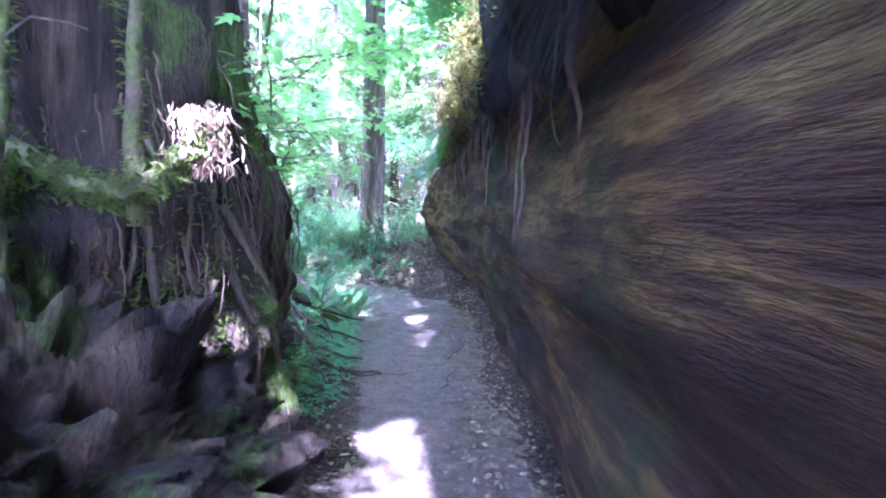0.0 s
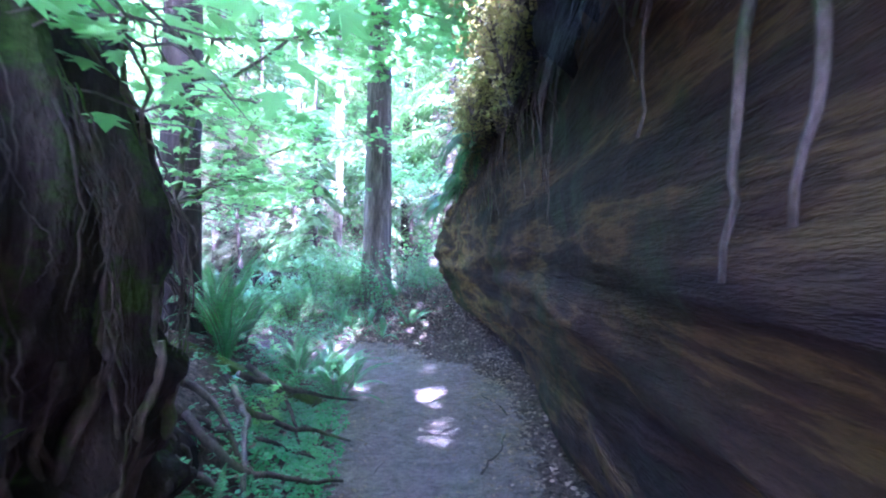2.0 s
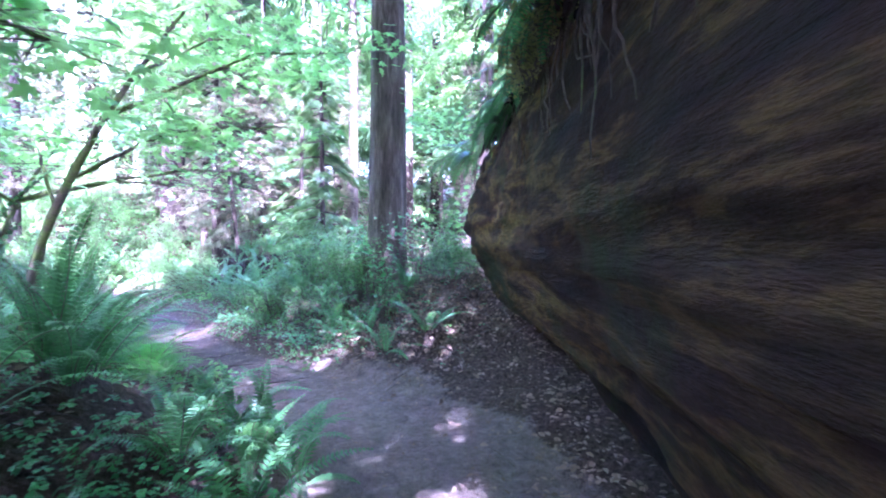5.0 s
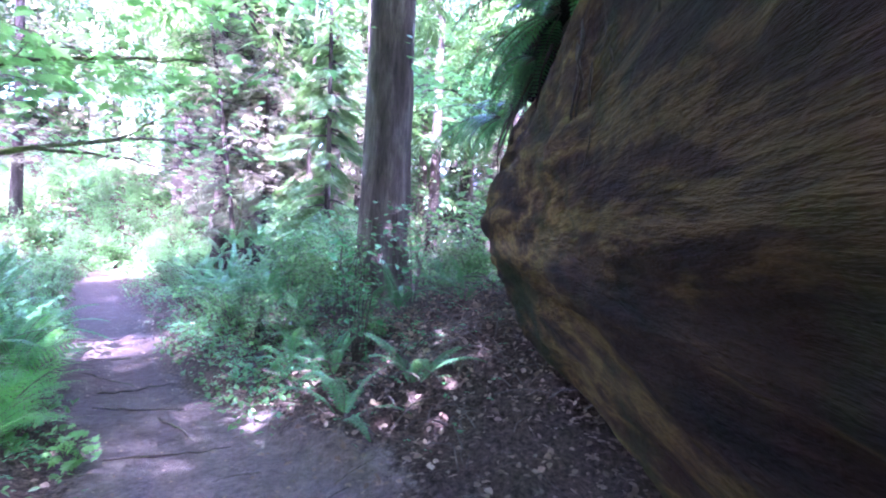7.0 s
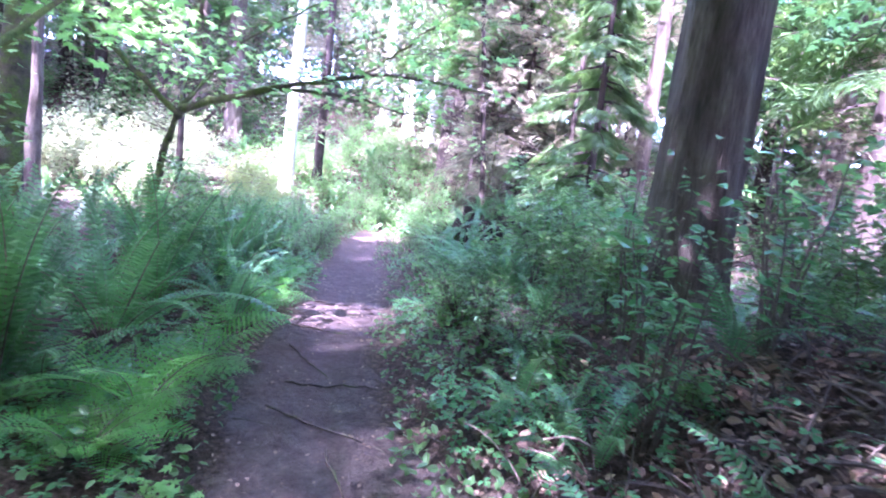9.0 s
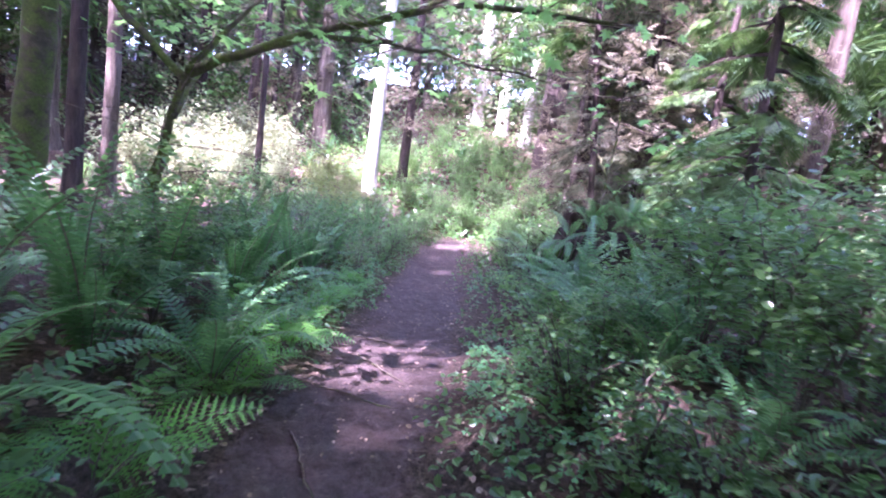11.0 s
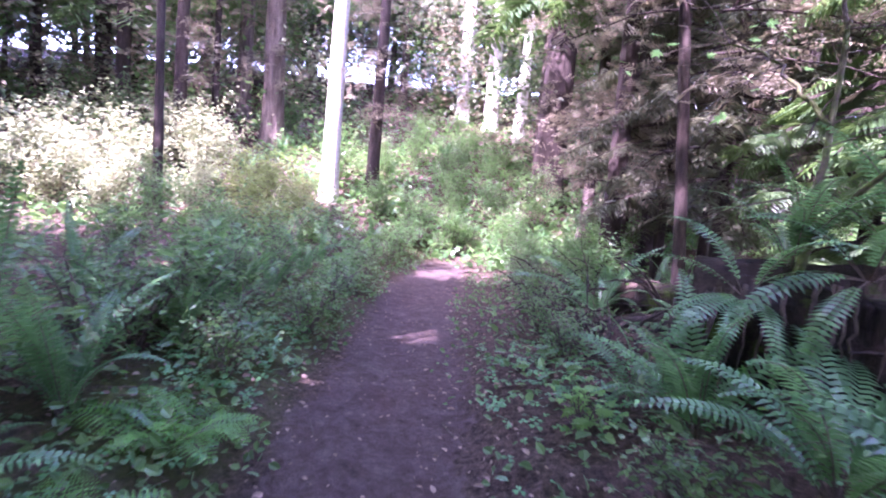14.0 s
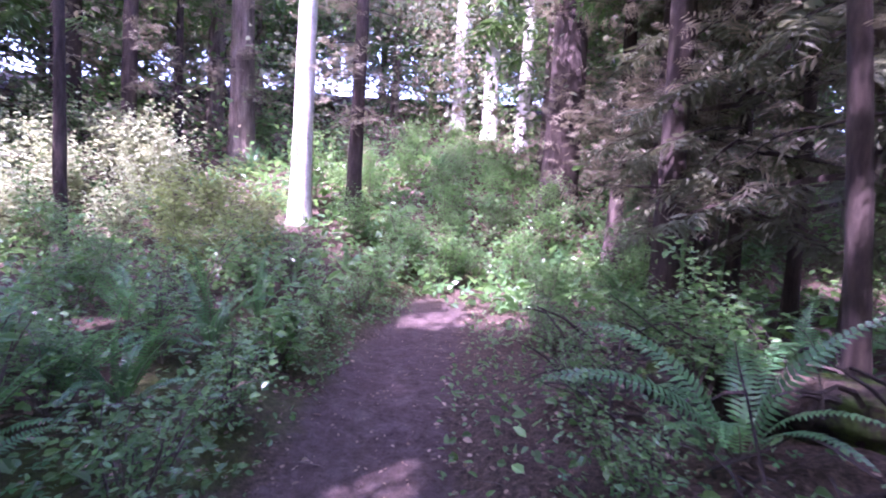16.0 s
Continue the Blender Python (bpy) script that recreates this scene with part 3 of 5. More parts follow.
# ---- shrubs ----
def shrub_mesh(name, height, wide, leaves, leaf, mat, seed, shape=OVAL, layers=False):
    r = np.random.default_rng(seed)
    wood, crown = Build(), Build()
    tips = []
    for k in range(9):
        a, ln = r.uniform(0, 6.28), r.uniform(0.55, 1.0)
        p1 = np.array([math.cos(a) * wide * ln * r.uniform(0.3, 1), math.sin(a) * wide * ln * r.uniform(0.3, 1), height * ln])
        pts = curve_pts((0.02 * math.cos(a), 0.02 * math.sin(a), 0), p1, 0.08 * height, 7, 0.03 * height, r)
        wood.tube(pts, np.linspace(0.011, 0.003, 7), 3, 0, cap=False)
        tips.append(pts[2:])
        for j in range(4):
            st = pts[int(r.integers(2, 7))]
            e = st + directions(1, r, 0.4)[0] * wide * 0.45
            sub = curve_pts(st, e, 0.03, 5, 0.015, r)
            wood.tube(sub[::2], np.linspace(0.005, 0.0015, 3), 3, 0, cap=False)
            tips.append(sub)
    pool = np.concatenate(tips)
    at = pool[r.integers(0, len(pool), leaves)] + r.normal(0, 0.055 * (1 + wide), (leaves, 3))
    at[:, 2] = np.maximum(at[:, 2], 0.03)
    crown.spread(shape, rot_from(ups(leaves, r), directions(leaves, r, 0.3)), at, r.uniform(0.6, 1.25, leaves) * leaf)
    return wood.mesh(name + "_stems", M_TWIG), crown.mesh(name + "_leaves", mat)


def plant_kind(name, label, category, group, meshes):
    def put(x, y, turn=0, size=1.0, z=None, tilt=0.0):
        ob = thing(name, label, category, pose(x, y, gz(x, y) - 0.02 if z is None else z, tilt, 0, turn) @ Matrix.Diagonal((size, size, size, 1)), group)
        tagged(part("brushwood", meshes[0], ob), kind="stuff")
        tagged(part("foliage", meshes[1], ob), kind="stuff")
        return ob
    return put


SHRUBS = [plant_kind("shrub", "low green huckleberry shrub with small oval leaves", "shrub", "green shrubs", shrub_mesh("shrub", 0.75, 0.5, 620, 0.05, M_SHRUB, 11)),
          plant_kind("shrub", "broad-leaved green salal shrub on the bank", "shrub", "green shrubs", shrub_mesh("salal", 0.6, 0.5, 380, 0.085, M_SHRUB, 12)),
          plant_kind("shrub", "tall leafy green bush among the trees", "shrub", "tall bushes", shrub_mesh("bush", 1.7, 0.9, 950, 0.088, M_SHRUB, 13))]
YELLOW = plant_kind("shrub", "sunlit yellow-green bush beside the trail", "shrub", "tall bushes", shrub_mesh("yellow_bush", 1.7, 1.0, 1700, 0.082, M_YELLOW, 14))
PALE = plant_kind("shrub", "leafy bush with full sun put into its pale leaf colour", "shrub", "tall bushes", shrub_mesh("pale_bush", 1.6, 1.0, 1700, 0.085, M_SUNPALELEAF, 16))
RUSSET = plant_kind("shrub", "small russet and yellow-green huckleberry growing on the log", "shrub", "shrubs on the log", shrub_mesh("russet", 0.55, 0.42, 420, 0.05, M_RUSSET, 18))
SPRIG = plant_kind("shrub", "slim upright bush with glossy blue-green leaves", "shrub", "green shrubs", shrub_mesh("sprig", 1.25, 0.34, 120, 0.085, M_SORREL, 19))
SEEDLING = plant_kind("maple_seedling", "small bright green maple seedling", "seedling", "maple seedlings", shrub_mesh("seedling", 0.5, 0.35, 70, 0.11, M_MAPLE, 15, MAPLE))


# ---- trees ----
def trunk_mesh(name, radius, height, mat, seed, flare=1.5, lean=(0, 0), sides=40, furrow=0.1):
    zs = np.concatenate([np.linspace(-0.3, 3, 34), np.linspace(3.3, height, 22)]) if sides > 16 else np.concatenate([np.linspace(-0.3, 3, 8), np.linspace(4, height, 8)])
    v = []
    for z in zs:
        r0 = radius * (1 - 0.75 * z / height) * (1 + (flare - 1) * math.exp(-max(z, 0) * 2.2))
        for k in range(sides):
            t = 2 * math.pi * k / sides
            c, s = math.cos(t), math.sin(t)
            g = abs(noise.noise(Vector((c * 7 + seed, s * 7, z * 0.9)))) * furrow * 2 + noise.noise(Vector((c * 2, s * 2 + seed, z * 0.5))) * furrow * 0.6
            root = 0.25 * max(0, math.cos(t * 5 + seed)) * math.exp(-max(z, 0) * 4) * (flare - 1)
            v.append((lean[0] * z + 0.04 * math.sin(z * 0.5 + seed) + r0 * c * (1 - furrow * 0.6 + g + root), lean[1] * z + r0 * s * (1 - furrow * 0.6 + g + root), z))
    n = len(zs)
    f = [[i * sides + j, i * sides + (j + 1) % sides, (i + 1) * sides + (j + 1) % sides, (i + 1) * sides + j] for i in range(n - 1) for j in range(sides)]
    f.append([(n - 1) * sides + j for j in range(sides)])
    return mesh_of(name, v, f, mat, smooth=True)


def crown_mesh(name, low, high, reach, branches, sprays, size, seed, shape=SPRAY, mat=M_NEEDLE, droop=0.35):
    r = np.random.default_rng(seed)
    b = Build()
    for k in range(branches):
        q = (k + r.uniform(0, 1)) / branches
        z = low + (high - low) * q
        ln = reach * (1 - 0.75 * q) * r.uniform(0.6, 1.15) * (0.75 + 0.25 * min(1, q * 6))
        a = r.uniform(0, 6.28)
        end = np.array([math.cos(a) * ln, math.sin(a) * ln, z - droop * ln])
        pts = curve_pts((0, 0, z), end, 0.07 * ln, 7, 0.03, r)
        b.tube(pts, np.linspace(0.03 + 0.006 * ln, 0.006, 7), 3, 1, cap=False)
        n = max(4, int(sprays * ln / reach))
        s = r.uniform(0.15, 1, n) ** 0.8
        at = np.stack([np.interp(s, np.linspace(0, 1, 7), pts[:, i]) for i in range(3)], axis=1)
        fwd = (pts[-1] - pts[0]) / (ln + 1e-6)
        sidew = np.array([-math.sin(a), math.cos(a), 0])
        sg = r.choice([-1, 1], n)[:, None]
        dirs = fwd[None, :] * r.uniform(0.3, 1, n)[:, None] + sidew[None, :] * sg * r.uniform(0.3, 1.1, n)[:, None] + np.array([0, 0, -1]) * r.uniform(0.0, 0.55, n)[:, None]
        b.spread(shape, rot_from(ups(n, r, 0.3), dirs), at, r.uniform(0.6, 1.3, n) * size, 0)
    return b.mesh(name, [mat, M_DARKBARK])


def dead_limbs_mesh(name, low, high, reach, count, seed):
    r = np.random.default_rng(seed)
    b = Build()
    for k in range(count):
        z, a, ln = r.uniform(low, high), r.uniform(0, 6.28), reach * r.uniform(0.4, 1.1)
        end = np.array([math.cos(a) * ln, math.sin(a) * ln, z - r.uniform(0.05, 0.4) * ln])
        pts = curve_pts((0, 0, z), end, 0.08 * ln, 7, 0.05, r)
        b.tube(pts, np.linspace(0.016, 0.003, 7), 4, 0)
        for j in range(6):
            st = pts[int(r.integers(1, 7))]
            d = directions(1, r, 0.5)[0] + end / (np.linalg.norm(end) + 1e-6)
            sub = curve_pts(st, st + d * ln * 0.22 + np.array([0, 0, -0.1]), -0.02, 4, 0.02, r)
            b.tube(sub, np.linspace(0.006, 0.0015, 4), 3, 0, cap=False)
        n = 22
        s = r.integers(2, 7, n)
        b.spread(SPRAY_FAR, rot_from(ups(n, r, 0.4), directions(n, r, 0.5)), pts[s] + r.normal(0, 0.08 * reach, (n, 3)), r.uniform(0.16, 0.38, n), 1)
    return b.mesh(name, [M_DARKBARK, M_DRYSPRAY])


CROWNS = [crown_mesh("crown", 6.5, 22, 3.3, 58, 23, 0.98, 21, SPRAY_FAR), crown_mesh("crown", 4.2, 17, 2.8, 54, 22, 0.85, 22, SPRAY_FAR), crown_mesh("crown", 9, 26, 3.4, 54, 22, 1.05, 23, SPRAY_FAR)]
FAR_CROWNS = [crown_mesh("crown", 3, 19, 3.2, 32, 14, 1.6, 24, SPRAY_FAR), crown_mesh("crown", 6, 24, 3.4, 32, 14, 1.7, 25, SPRAY_FAR)]
YOUNG = crown_mesh("crown", 0.7, 6.5, 1.7, 50, 34, 0.4, 26)
HEMLOCK = crown_mesh("crown", 1.5, 9.5, 2.0, 66, 30, 0.46, 27, SPRAY_FAR, M_DULL)
DEADWOOD = [dead_limbs_mesh("dead_limbs", 1.8, 8.0, 1.8, 26, 31), dead_limbs_mesh("dead_limbs", 1.6, 7.0, 1.4, 22, 32)]
TRUNKS = {}


# spots that the sun reaches through gaps between the crowns
LIT = [(-0.35, 2.6, 0, 0.4), (-0.15, 3.3, 0, 0.42), (-0.9, 1.74, 1.74, 0.27), (-0.72, 1.72, 0.66, 0.25), (-18.3, 20.7, 4, 1.6), (-18.3, 20.7, 1, 1.2), (-13.2, 21.3, 0, 1.0), (-19.4, 15.6, 1.2, 1.1), (-20.4, 17.4, 1.2, 1.1), (-17.6, 14.6, 1.0, 0.95), (-6, 24.5, 1.0, 2.0), (-25, 33, 6, 2), (-9.4, 16.7, -0.5, 0.35), (-8.2, 15.6, -0.5, 0.3), (-10.5, 17.7, -0.5, 0.35), (-12.3, 19.7, -0.5, 0.5), (0.9, 4.5, 3.3, 0.5), (0.25, 5.6, 2.5, 0.5), (0.3, 4.3, 2.75, 0.45), (0.15, 7.0, 2.35, 0.5), (-7.8, 25.5, 2.0, 1.8)]


def shades_lit(x, y, low, high, reach):
    for lx, ly, lz, lr in LIT:
        if lr < 1:
            continue
        for z in np.arange(low, high, 1.0):
            k = (z - lz) / to_sun.z
            if math.hypot(lx + k * to_sun.x - x, ly + k * to_sun.y - y) < lr + reach * (1 - 0.7 * (z - low) / (high - low)) * 0.7:
                return True
    return False


def with_gaps(me, m):
    """The crown without the sprays that would stand between the sun and the sunlit spots."""
    nv, npoly = len(me.vertices), len(me.polygons)
    co, mid = np.zeros(nv * 3), np.zeros(npoly * 3)
    me.vertices.foreach_get("co", co)
    me.polygons.foreach_get("center", mid)
    mid = mid.reshape(-1, 3) @ np.array(m.to_3x3()).T + np.array(m.translation)
    drop, kept = np.zeros(npoly, bool), np.random.default_rng(2).random(npoly)
    for lx, ly, lz, lr in LIT:
        k = np.maximum(mid[:, 2] - lz, 0) / to_sun.z
        off = np.hypot(mid[:, 0] - lx - k * to_sun.x, mid[:, 1] - ly - k * to_sun.y)
        drop |= (off < lr) & (mid[:, 2] > lz + 2) & (kept > (0.05 if lr < 0.29 else 0.14 if lr < 0.9 else 0.12 if lr < 1 else 0.08))
    if not drop.any():
        return me
    index = np.zeros(npoly, np.int32)
    me.polygons.foreach_get("material_index", index)
    faces = [tuple(p.vertices) for p, d in zip(me.polygons, drop) if not d]
    return mesh_of(me.name, co.reshape(-1, 3), faces, list(me.materials), False, index[~drop])


def conifer(x, y, radius, height, bark=M_BARK, crown=None, limbs=None, label="tall straight conifer with furrowed brown bark", lean=(0, 0), turn=0, crown_scale=1.0, flare=1.45, group="forest trees", furrow=0.1, plain=False):
    key = (round(radius, 2), height, bark.name, lean, flare, plain)
    if key not in TRUNKS:
        TRUNKS[key] = trunk_mesh("trunk", radius, height, bark, len(TRUNKS) * 1.7, flare, lean, 14 if plain else 40 if radius > 0.2 else 20, furrow)
    tree = thing("conifer_tree", label, "tree", pose(x, y, gz(x, y) - 0.05, 0, 0, turn), group)
    part("trunk", TRUNKS[key], tree)
    if crown is not None:
        local = pose(0, 0, 0, 0, 0, turn * 3) @ Matrix.Diagonal((crown_scale, crown_scale, 1, 1))
        part("crown", with_gaps(crown, tree.matrix_basis @ local), tree, at=local)
    if limbs is not None:
        tagged(part("deadwood", limbs, tree, at=pose(0, 0, 0, 0, 0, turn * 5)), kind="stuff")
    return tree


# trees that stand out
conifer(-2.0, 13.35, 0.335, 27, M_BARK, CROWNS[2], None, "stout conifer with furrowed grey-brown bark behind the bank", turn=20)
conifer(-2.95, 6.9, 0.2, 26, M_DARKBARK, CROWNS[2], None, "dark-barked tree on the ferny bank", turn=80, crown_scale=0.7)
conifer(-18.3, 20.7, 0.25, 22, M_PALE, None, None, "pale-barked trunk beside the trail", lean=(0.02, 0.0), flare=1.3, furrow=0.05)
conifer(-18.6, 22.4, 0.2, 21, M_DARKBARK, CROWNS[2], DEADWOOD[0], "dark trunk behind the pale one")
conifer(-17.1, 16.0, 0.1, 15, M_DARKBARK, CROWNS[2], None, "slender dark sapling trunk before sunlit bushes", flare=1.2, crown_scale=0.5)
conifer(-24.1, 21.4, 0.42, 26, M_BARK, CROWNS[2], DEADWOOD[1], turn=40)
conifer(-24.0, 18.2, 0.22, 24, M_DARKBARK, CROWNS[2], DEADWOOD[0], turn=70)
conifer(-15.6, 27.5, 0.55, 27, M_DARKBARK, CROWNS[2], DEADWOOD[0], "massive dark conifer trunk in shade", turn=10)
conifer(-26.7, 33.9, 0.4, 26, M_PALE, None, None, "pale sunlit trunk far off in the wood", flare=1.3, furrow=0.05)
conifer(-24.1, 33.6, 0.38, 26, M_PALE, None, None, "pale sunlit trunk far off in the wood", flare=1.3, furrow=0.05)
conifer(-21.5, 33.0, 0.3, 26, M_PALE, FAR_CROWNS[1], None, "pale sunlit trunk far off in the wood", flare=1.3, furrow=0.05)
conifer(-12.4, 24.9, 0.16, 20, M_DARKBARK, CROWNS[0], DEADWOOD[0], turn=33)
conifer(-10.9, 23.4, 0.1, 17, M_DARKBARK, CROWNS[0], DEADWOOD[1], turn=66, crown_scale=0.8)
conifer(-10.4, 23.0, 0.08, 16, M_DARKBARK, CROWNS[0], DEADWOOD[1], turn=99, crown_scale=0.8)
conifer(-8.8, 23.0, 0.09, 16, M_DARKBARK, CROWNS[0], DEADWOOD[0], turn=140, crown_scale=0.8)
conifer(-7.6, 19.0, 0.068, 17, M_DARKBARK, CROWNS[0], DEADWOOD[0], "thin dark conifer with dead drooping limbs", lean=(-0.09, -0.07), flare=1.25)
conifer(-9.9, 21.6, 0.18, 20, M_DARKBARK, CROWNS[0], DEADWOOD[0], turn=15)
conifer(-10.5, 24.6, 0.24, 21, M_DARKBARK, CROWNS[0], DEADWOOD[1], turn=120)
conifer(-4.9, 21.4, 0.2, 20, M_BARK, CROWNS[0], DEADWOOD[0], turn=44)
conifer(-5.0, 18.6, 0.09, 9, M_DARKBARK, YOUNG, None, "young drooping hemlock in the understorey", turn=10, crown_scale=0.95)
conifer(-6.2, 20.2, 0.09, 9, M_DARKBARK, YOUNG, None, "young drooping hemlock in the understorey", turn=200)

for x, y, turn in ((-7.9, 20.9, 10), (-9.3, 22.3, 80), (-11.3, 24.9, 220)):
    conifer(x, y, 0.09, 11, M_DARKBARK, HEMLOCK, DEADWOOD[0], "dull brown-green hemlock with drooping boughs", turn=turn)

# two trees added to cast shade on the slope past the trail's end
conifer(-13.3, 11.4, 0.14, 27, M_DARKBARK, CROWNS[2], None, "tall conifer added south of the trail to shade the slope", turn=35, crown_scale=1.1)
conifer(-15.9, 12.2, 0.16, 27, M_BARK, CROWNS[2], None, "tall conifer added south of the trail to shade the slope", turn=125, crown_scale=1.1)

# unseen tall trees, added to shade the log and the first stretch of trail
for k, (x, y) in enumerate(((4.7, -9), (5.2, -5.5), (4.6, -2.2), (5.4, 1.2), (4.7, 4.4), (5.0, 7.6), (4.4, 10.8), (3.6, 14.4), (7.6, -7), (7.9, -3.4), (8.2, 0.2), (7.7, 3.6), (8.3, 7.2), (7.4, 11),
                            (-2.6, -8.4), (-3.0, -5.2), (-2.7, -2.0), (-5.6, -7), (-5.9, -3.3), (-5.8, 0.3), (2.3, -13.5), (1.2, -16.5), (-1.6, -12), (3.6, -17), (10.5, -2), (10.8, 4), (-1.75, -3.6), (-1.9, -6.4), (1.0, -20), (-4.4, -10.5), (-8.6, -1), (-8.4, 2.6), (-8.2, 5.8))):
    conifer(x, y, (0.3, 0.24, 0.36)[k % 3], (23, 18, 26)[k % 3], (M_BARK, M_DARKBARK)[k % 2], CROWNS[k % 3], None, turn=k * 47, crown_scale=1.25, plain=True)

# the rest of the wood, at random but clear of the trail, the log and the sunlit spots
placed = [(o.location.x, o.location.y) for o in scene.objects if o.name.startswith("conifer_tree")]
wood = np.random.default_rng(5)
for k in range(2600):
    x, y = wood.uniform(-48, 30), wood.uniform(-28, 54)
    d = float(trail_at(x, y)[0][0])
    far = math.hypot(x + 4, y - 10)
    if len(placed) > 250:
        break
    if far > 40 and (x > 0 or y < 5) or x > 16 or y < -20:
        continue
    if abs(d) < 2.6 or (-1.5 < x < 5.5 and -13 < y < 14.5) or (-5.6 < x < 0 and -0.5 < y < 8.5) or far > 44:
        continue
    if y > 9 and -9.5 < x < -1.0 and y < 20 or (x + 18) ** 2 + (y - 18) ** 2 < 30:
        continue
    if min(math.hypot(x - a, y - b) for a, b in placed) < (2.5 if far < 24 else 2.4):
        continue
    near = far < 17
    pick = int(wood.integers(3 if near else 2))
    low, high, reach = ((6.5, 22, 3.3), (4.2, 17, 2.8), (9, 26, 3.4))[pick] if near else ((3, 19, 3.2), (6, 24, 3.4))[pick]
    if -9.5 < x < -3 and 18 < y < 26 or -17 < x < -8 and 8 < y < 17 or -26 < x < -12 and 12 < y < 22 or shades_lit(x, y, low, high, reach):
        continue
    placed.append((x, y))
    rad = (0.14, 0.2, 0.28, 0.36)[int(wood.integers(4))]
    bark = (M_BARK, M_DARKBARK)[int(wood.integers(2))]
    limbs = DEADWOOD[int(wood.integers(2))] if far < 17 and wood.random() < 0.5 else None
    turn = int(wood.integers(360))
    if -2.5 < x < 2.5 and 13.5 < y < 23:
        continue   # a clearing behind the log's broken end
    conifer(x, y, rad, 26 if near and pick == 2 or not near else (23 if pick == 0 else 18), bark, (CROWNS if near else FAR_CROWNS)[pick], limbs, turn=turn, plain=True)



# ---- maples ----
def maple(x, y, limbs, label, leaves=900, leaf=0.12, bark=M_MOSSWOOD, cloud=0.35, z=None):
    """limbs: rows of points in metres from the foot, the first one the stem."""
    r = np.random.default_rng(int(abs(x * 77 + y * 31)))
    tree = thing("vine_maple", label, "tree", pose(x, y, gz(x, y) - 0.05 if z is None else z), "vine maples")
    crown, pool = Build(), []
    for k, (pts, r0) in enumerate(limbs):
        p = np.array(pts, float)
        s, q = np.linspace(0, 1, len(p)), np.linspace(0, 1, 16)
        fine = np.stack([np.interp(q, s, p[:, i]) for i in range(3)], axis=1)
        for _ in range(2):
            fine[1:-1] = (fine[:-2] + 2 * fine[1:-1] + fine[2:]) / 4
        fine[1:-1] += r.normal(0, 0.012, fine[1:-1].shape)
        b = Build()
        b.tube(fine, np.linspace(r0, r0 * 0.25, 16) * r.uniform(0.85, 1.2, 16), 8)
        part("trunk" if k == 0 else "limb", b.mesh("limb", bark, True), tree)
        twigs = Build()
        for j in range(12):
            st = fine[int(r.integers(5, 16))]
            e = st + directions(1, r, 0.25)[0] * r.uniform(0.35, 0.9) * cloud * 2.2
            sub = curve_pts(st, e, 0.04, 6, 0.02, r)
            twigs.tube(sub, np.linspace(0.007, 0.002, 6), 3)
            if k > 0:
                pool.append(sub[2:])
        tagged(part("twig_work", twigs.mesh("twigs", M_TWIG), tree), kind="stuff")
    if leaves:
        pool = np.concatenate(pool)
        at = pool[r.integers(0, len(pool), leaves)] + r.normal(0, 1, (leaves, 3)) * np.array([cloud, cloud, cloud * 0.35]) * 0.5
        crown.spread(MAPLE, rot_from(ups(leaves, r, 0.3), directions(leaves, r, 0.25) + np.array([0, 0, -0.25])), at, r.uniform(0.65, 1.2, leaves) * leaf)
        part("crown", crown.mesh("maple_leaves", M_MAPLE), tree)
    return tree


maple(-2.75, 6.15, [([(0, 0, 0), (0.1, 0.1, 1.2), (0.3, 0.2, 2.3), (0.5, 0.3, 3.6)], 0.045), ([(0.2, 0.1, 1.6), (0.6, -0.6, 2.0), (0.95, -1.6, 2.1)], 0.02),
                  ([(0.3, 0.2, 2.2), (1.1, 0.4, 2.9), (2.1, 0.6, 3.1)], 0.022), ([(0.4, 0.3, 2.8), (1.2, 1.4, 3.3), (1.7, 2.6, 3.3)], 0.02), ([(0.1, 0.1, 1.2), (0.5, 0.6, 1.6), (0.7, 1.3, 1.55)], 0.015),
                  ([(0.4, 0.3, 3.0), (0.9, -0.7, 3.7), (1.7, -1.8, 3.9)], 0.02)],
      "vine maple with bright green layered leaves over the trail", 1500, 0.12, cloud=0.5)
maple(-4.8, 9.4, [([(0, 0, 0), (0.2, 0.0, 1.4), (0.7, 0.2, 2.6), (1.4, 0.5, 3.8)], 0.06), ([(0.4, 0.1, 2.0), (1.2, 0.6, 2.6), (2.3, 1.0, 2.7)], 0.025), ([(0.7, 0.2, 2.6), (1.9, 0.9, 3.5), (3.2, 1.2, 3.6)], 0.025),
                  ([(0.3, 0.1, 1.7), (-0.6, 0.8, 2.5), (-1.3, 1.4, 2.8)], 0.02), ([(1.0, 0.3, 3.1), (1.0, 1.8, 4.1), (1.3, 3.0, 4.3)], 0.02)],
      "vine maple with bright green leaves on the bank", 1500, 0.12, cloud=0.55)
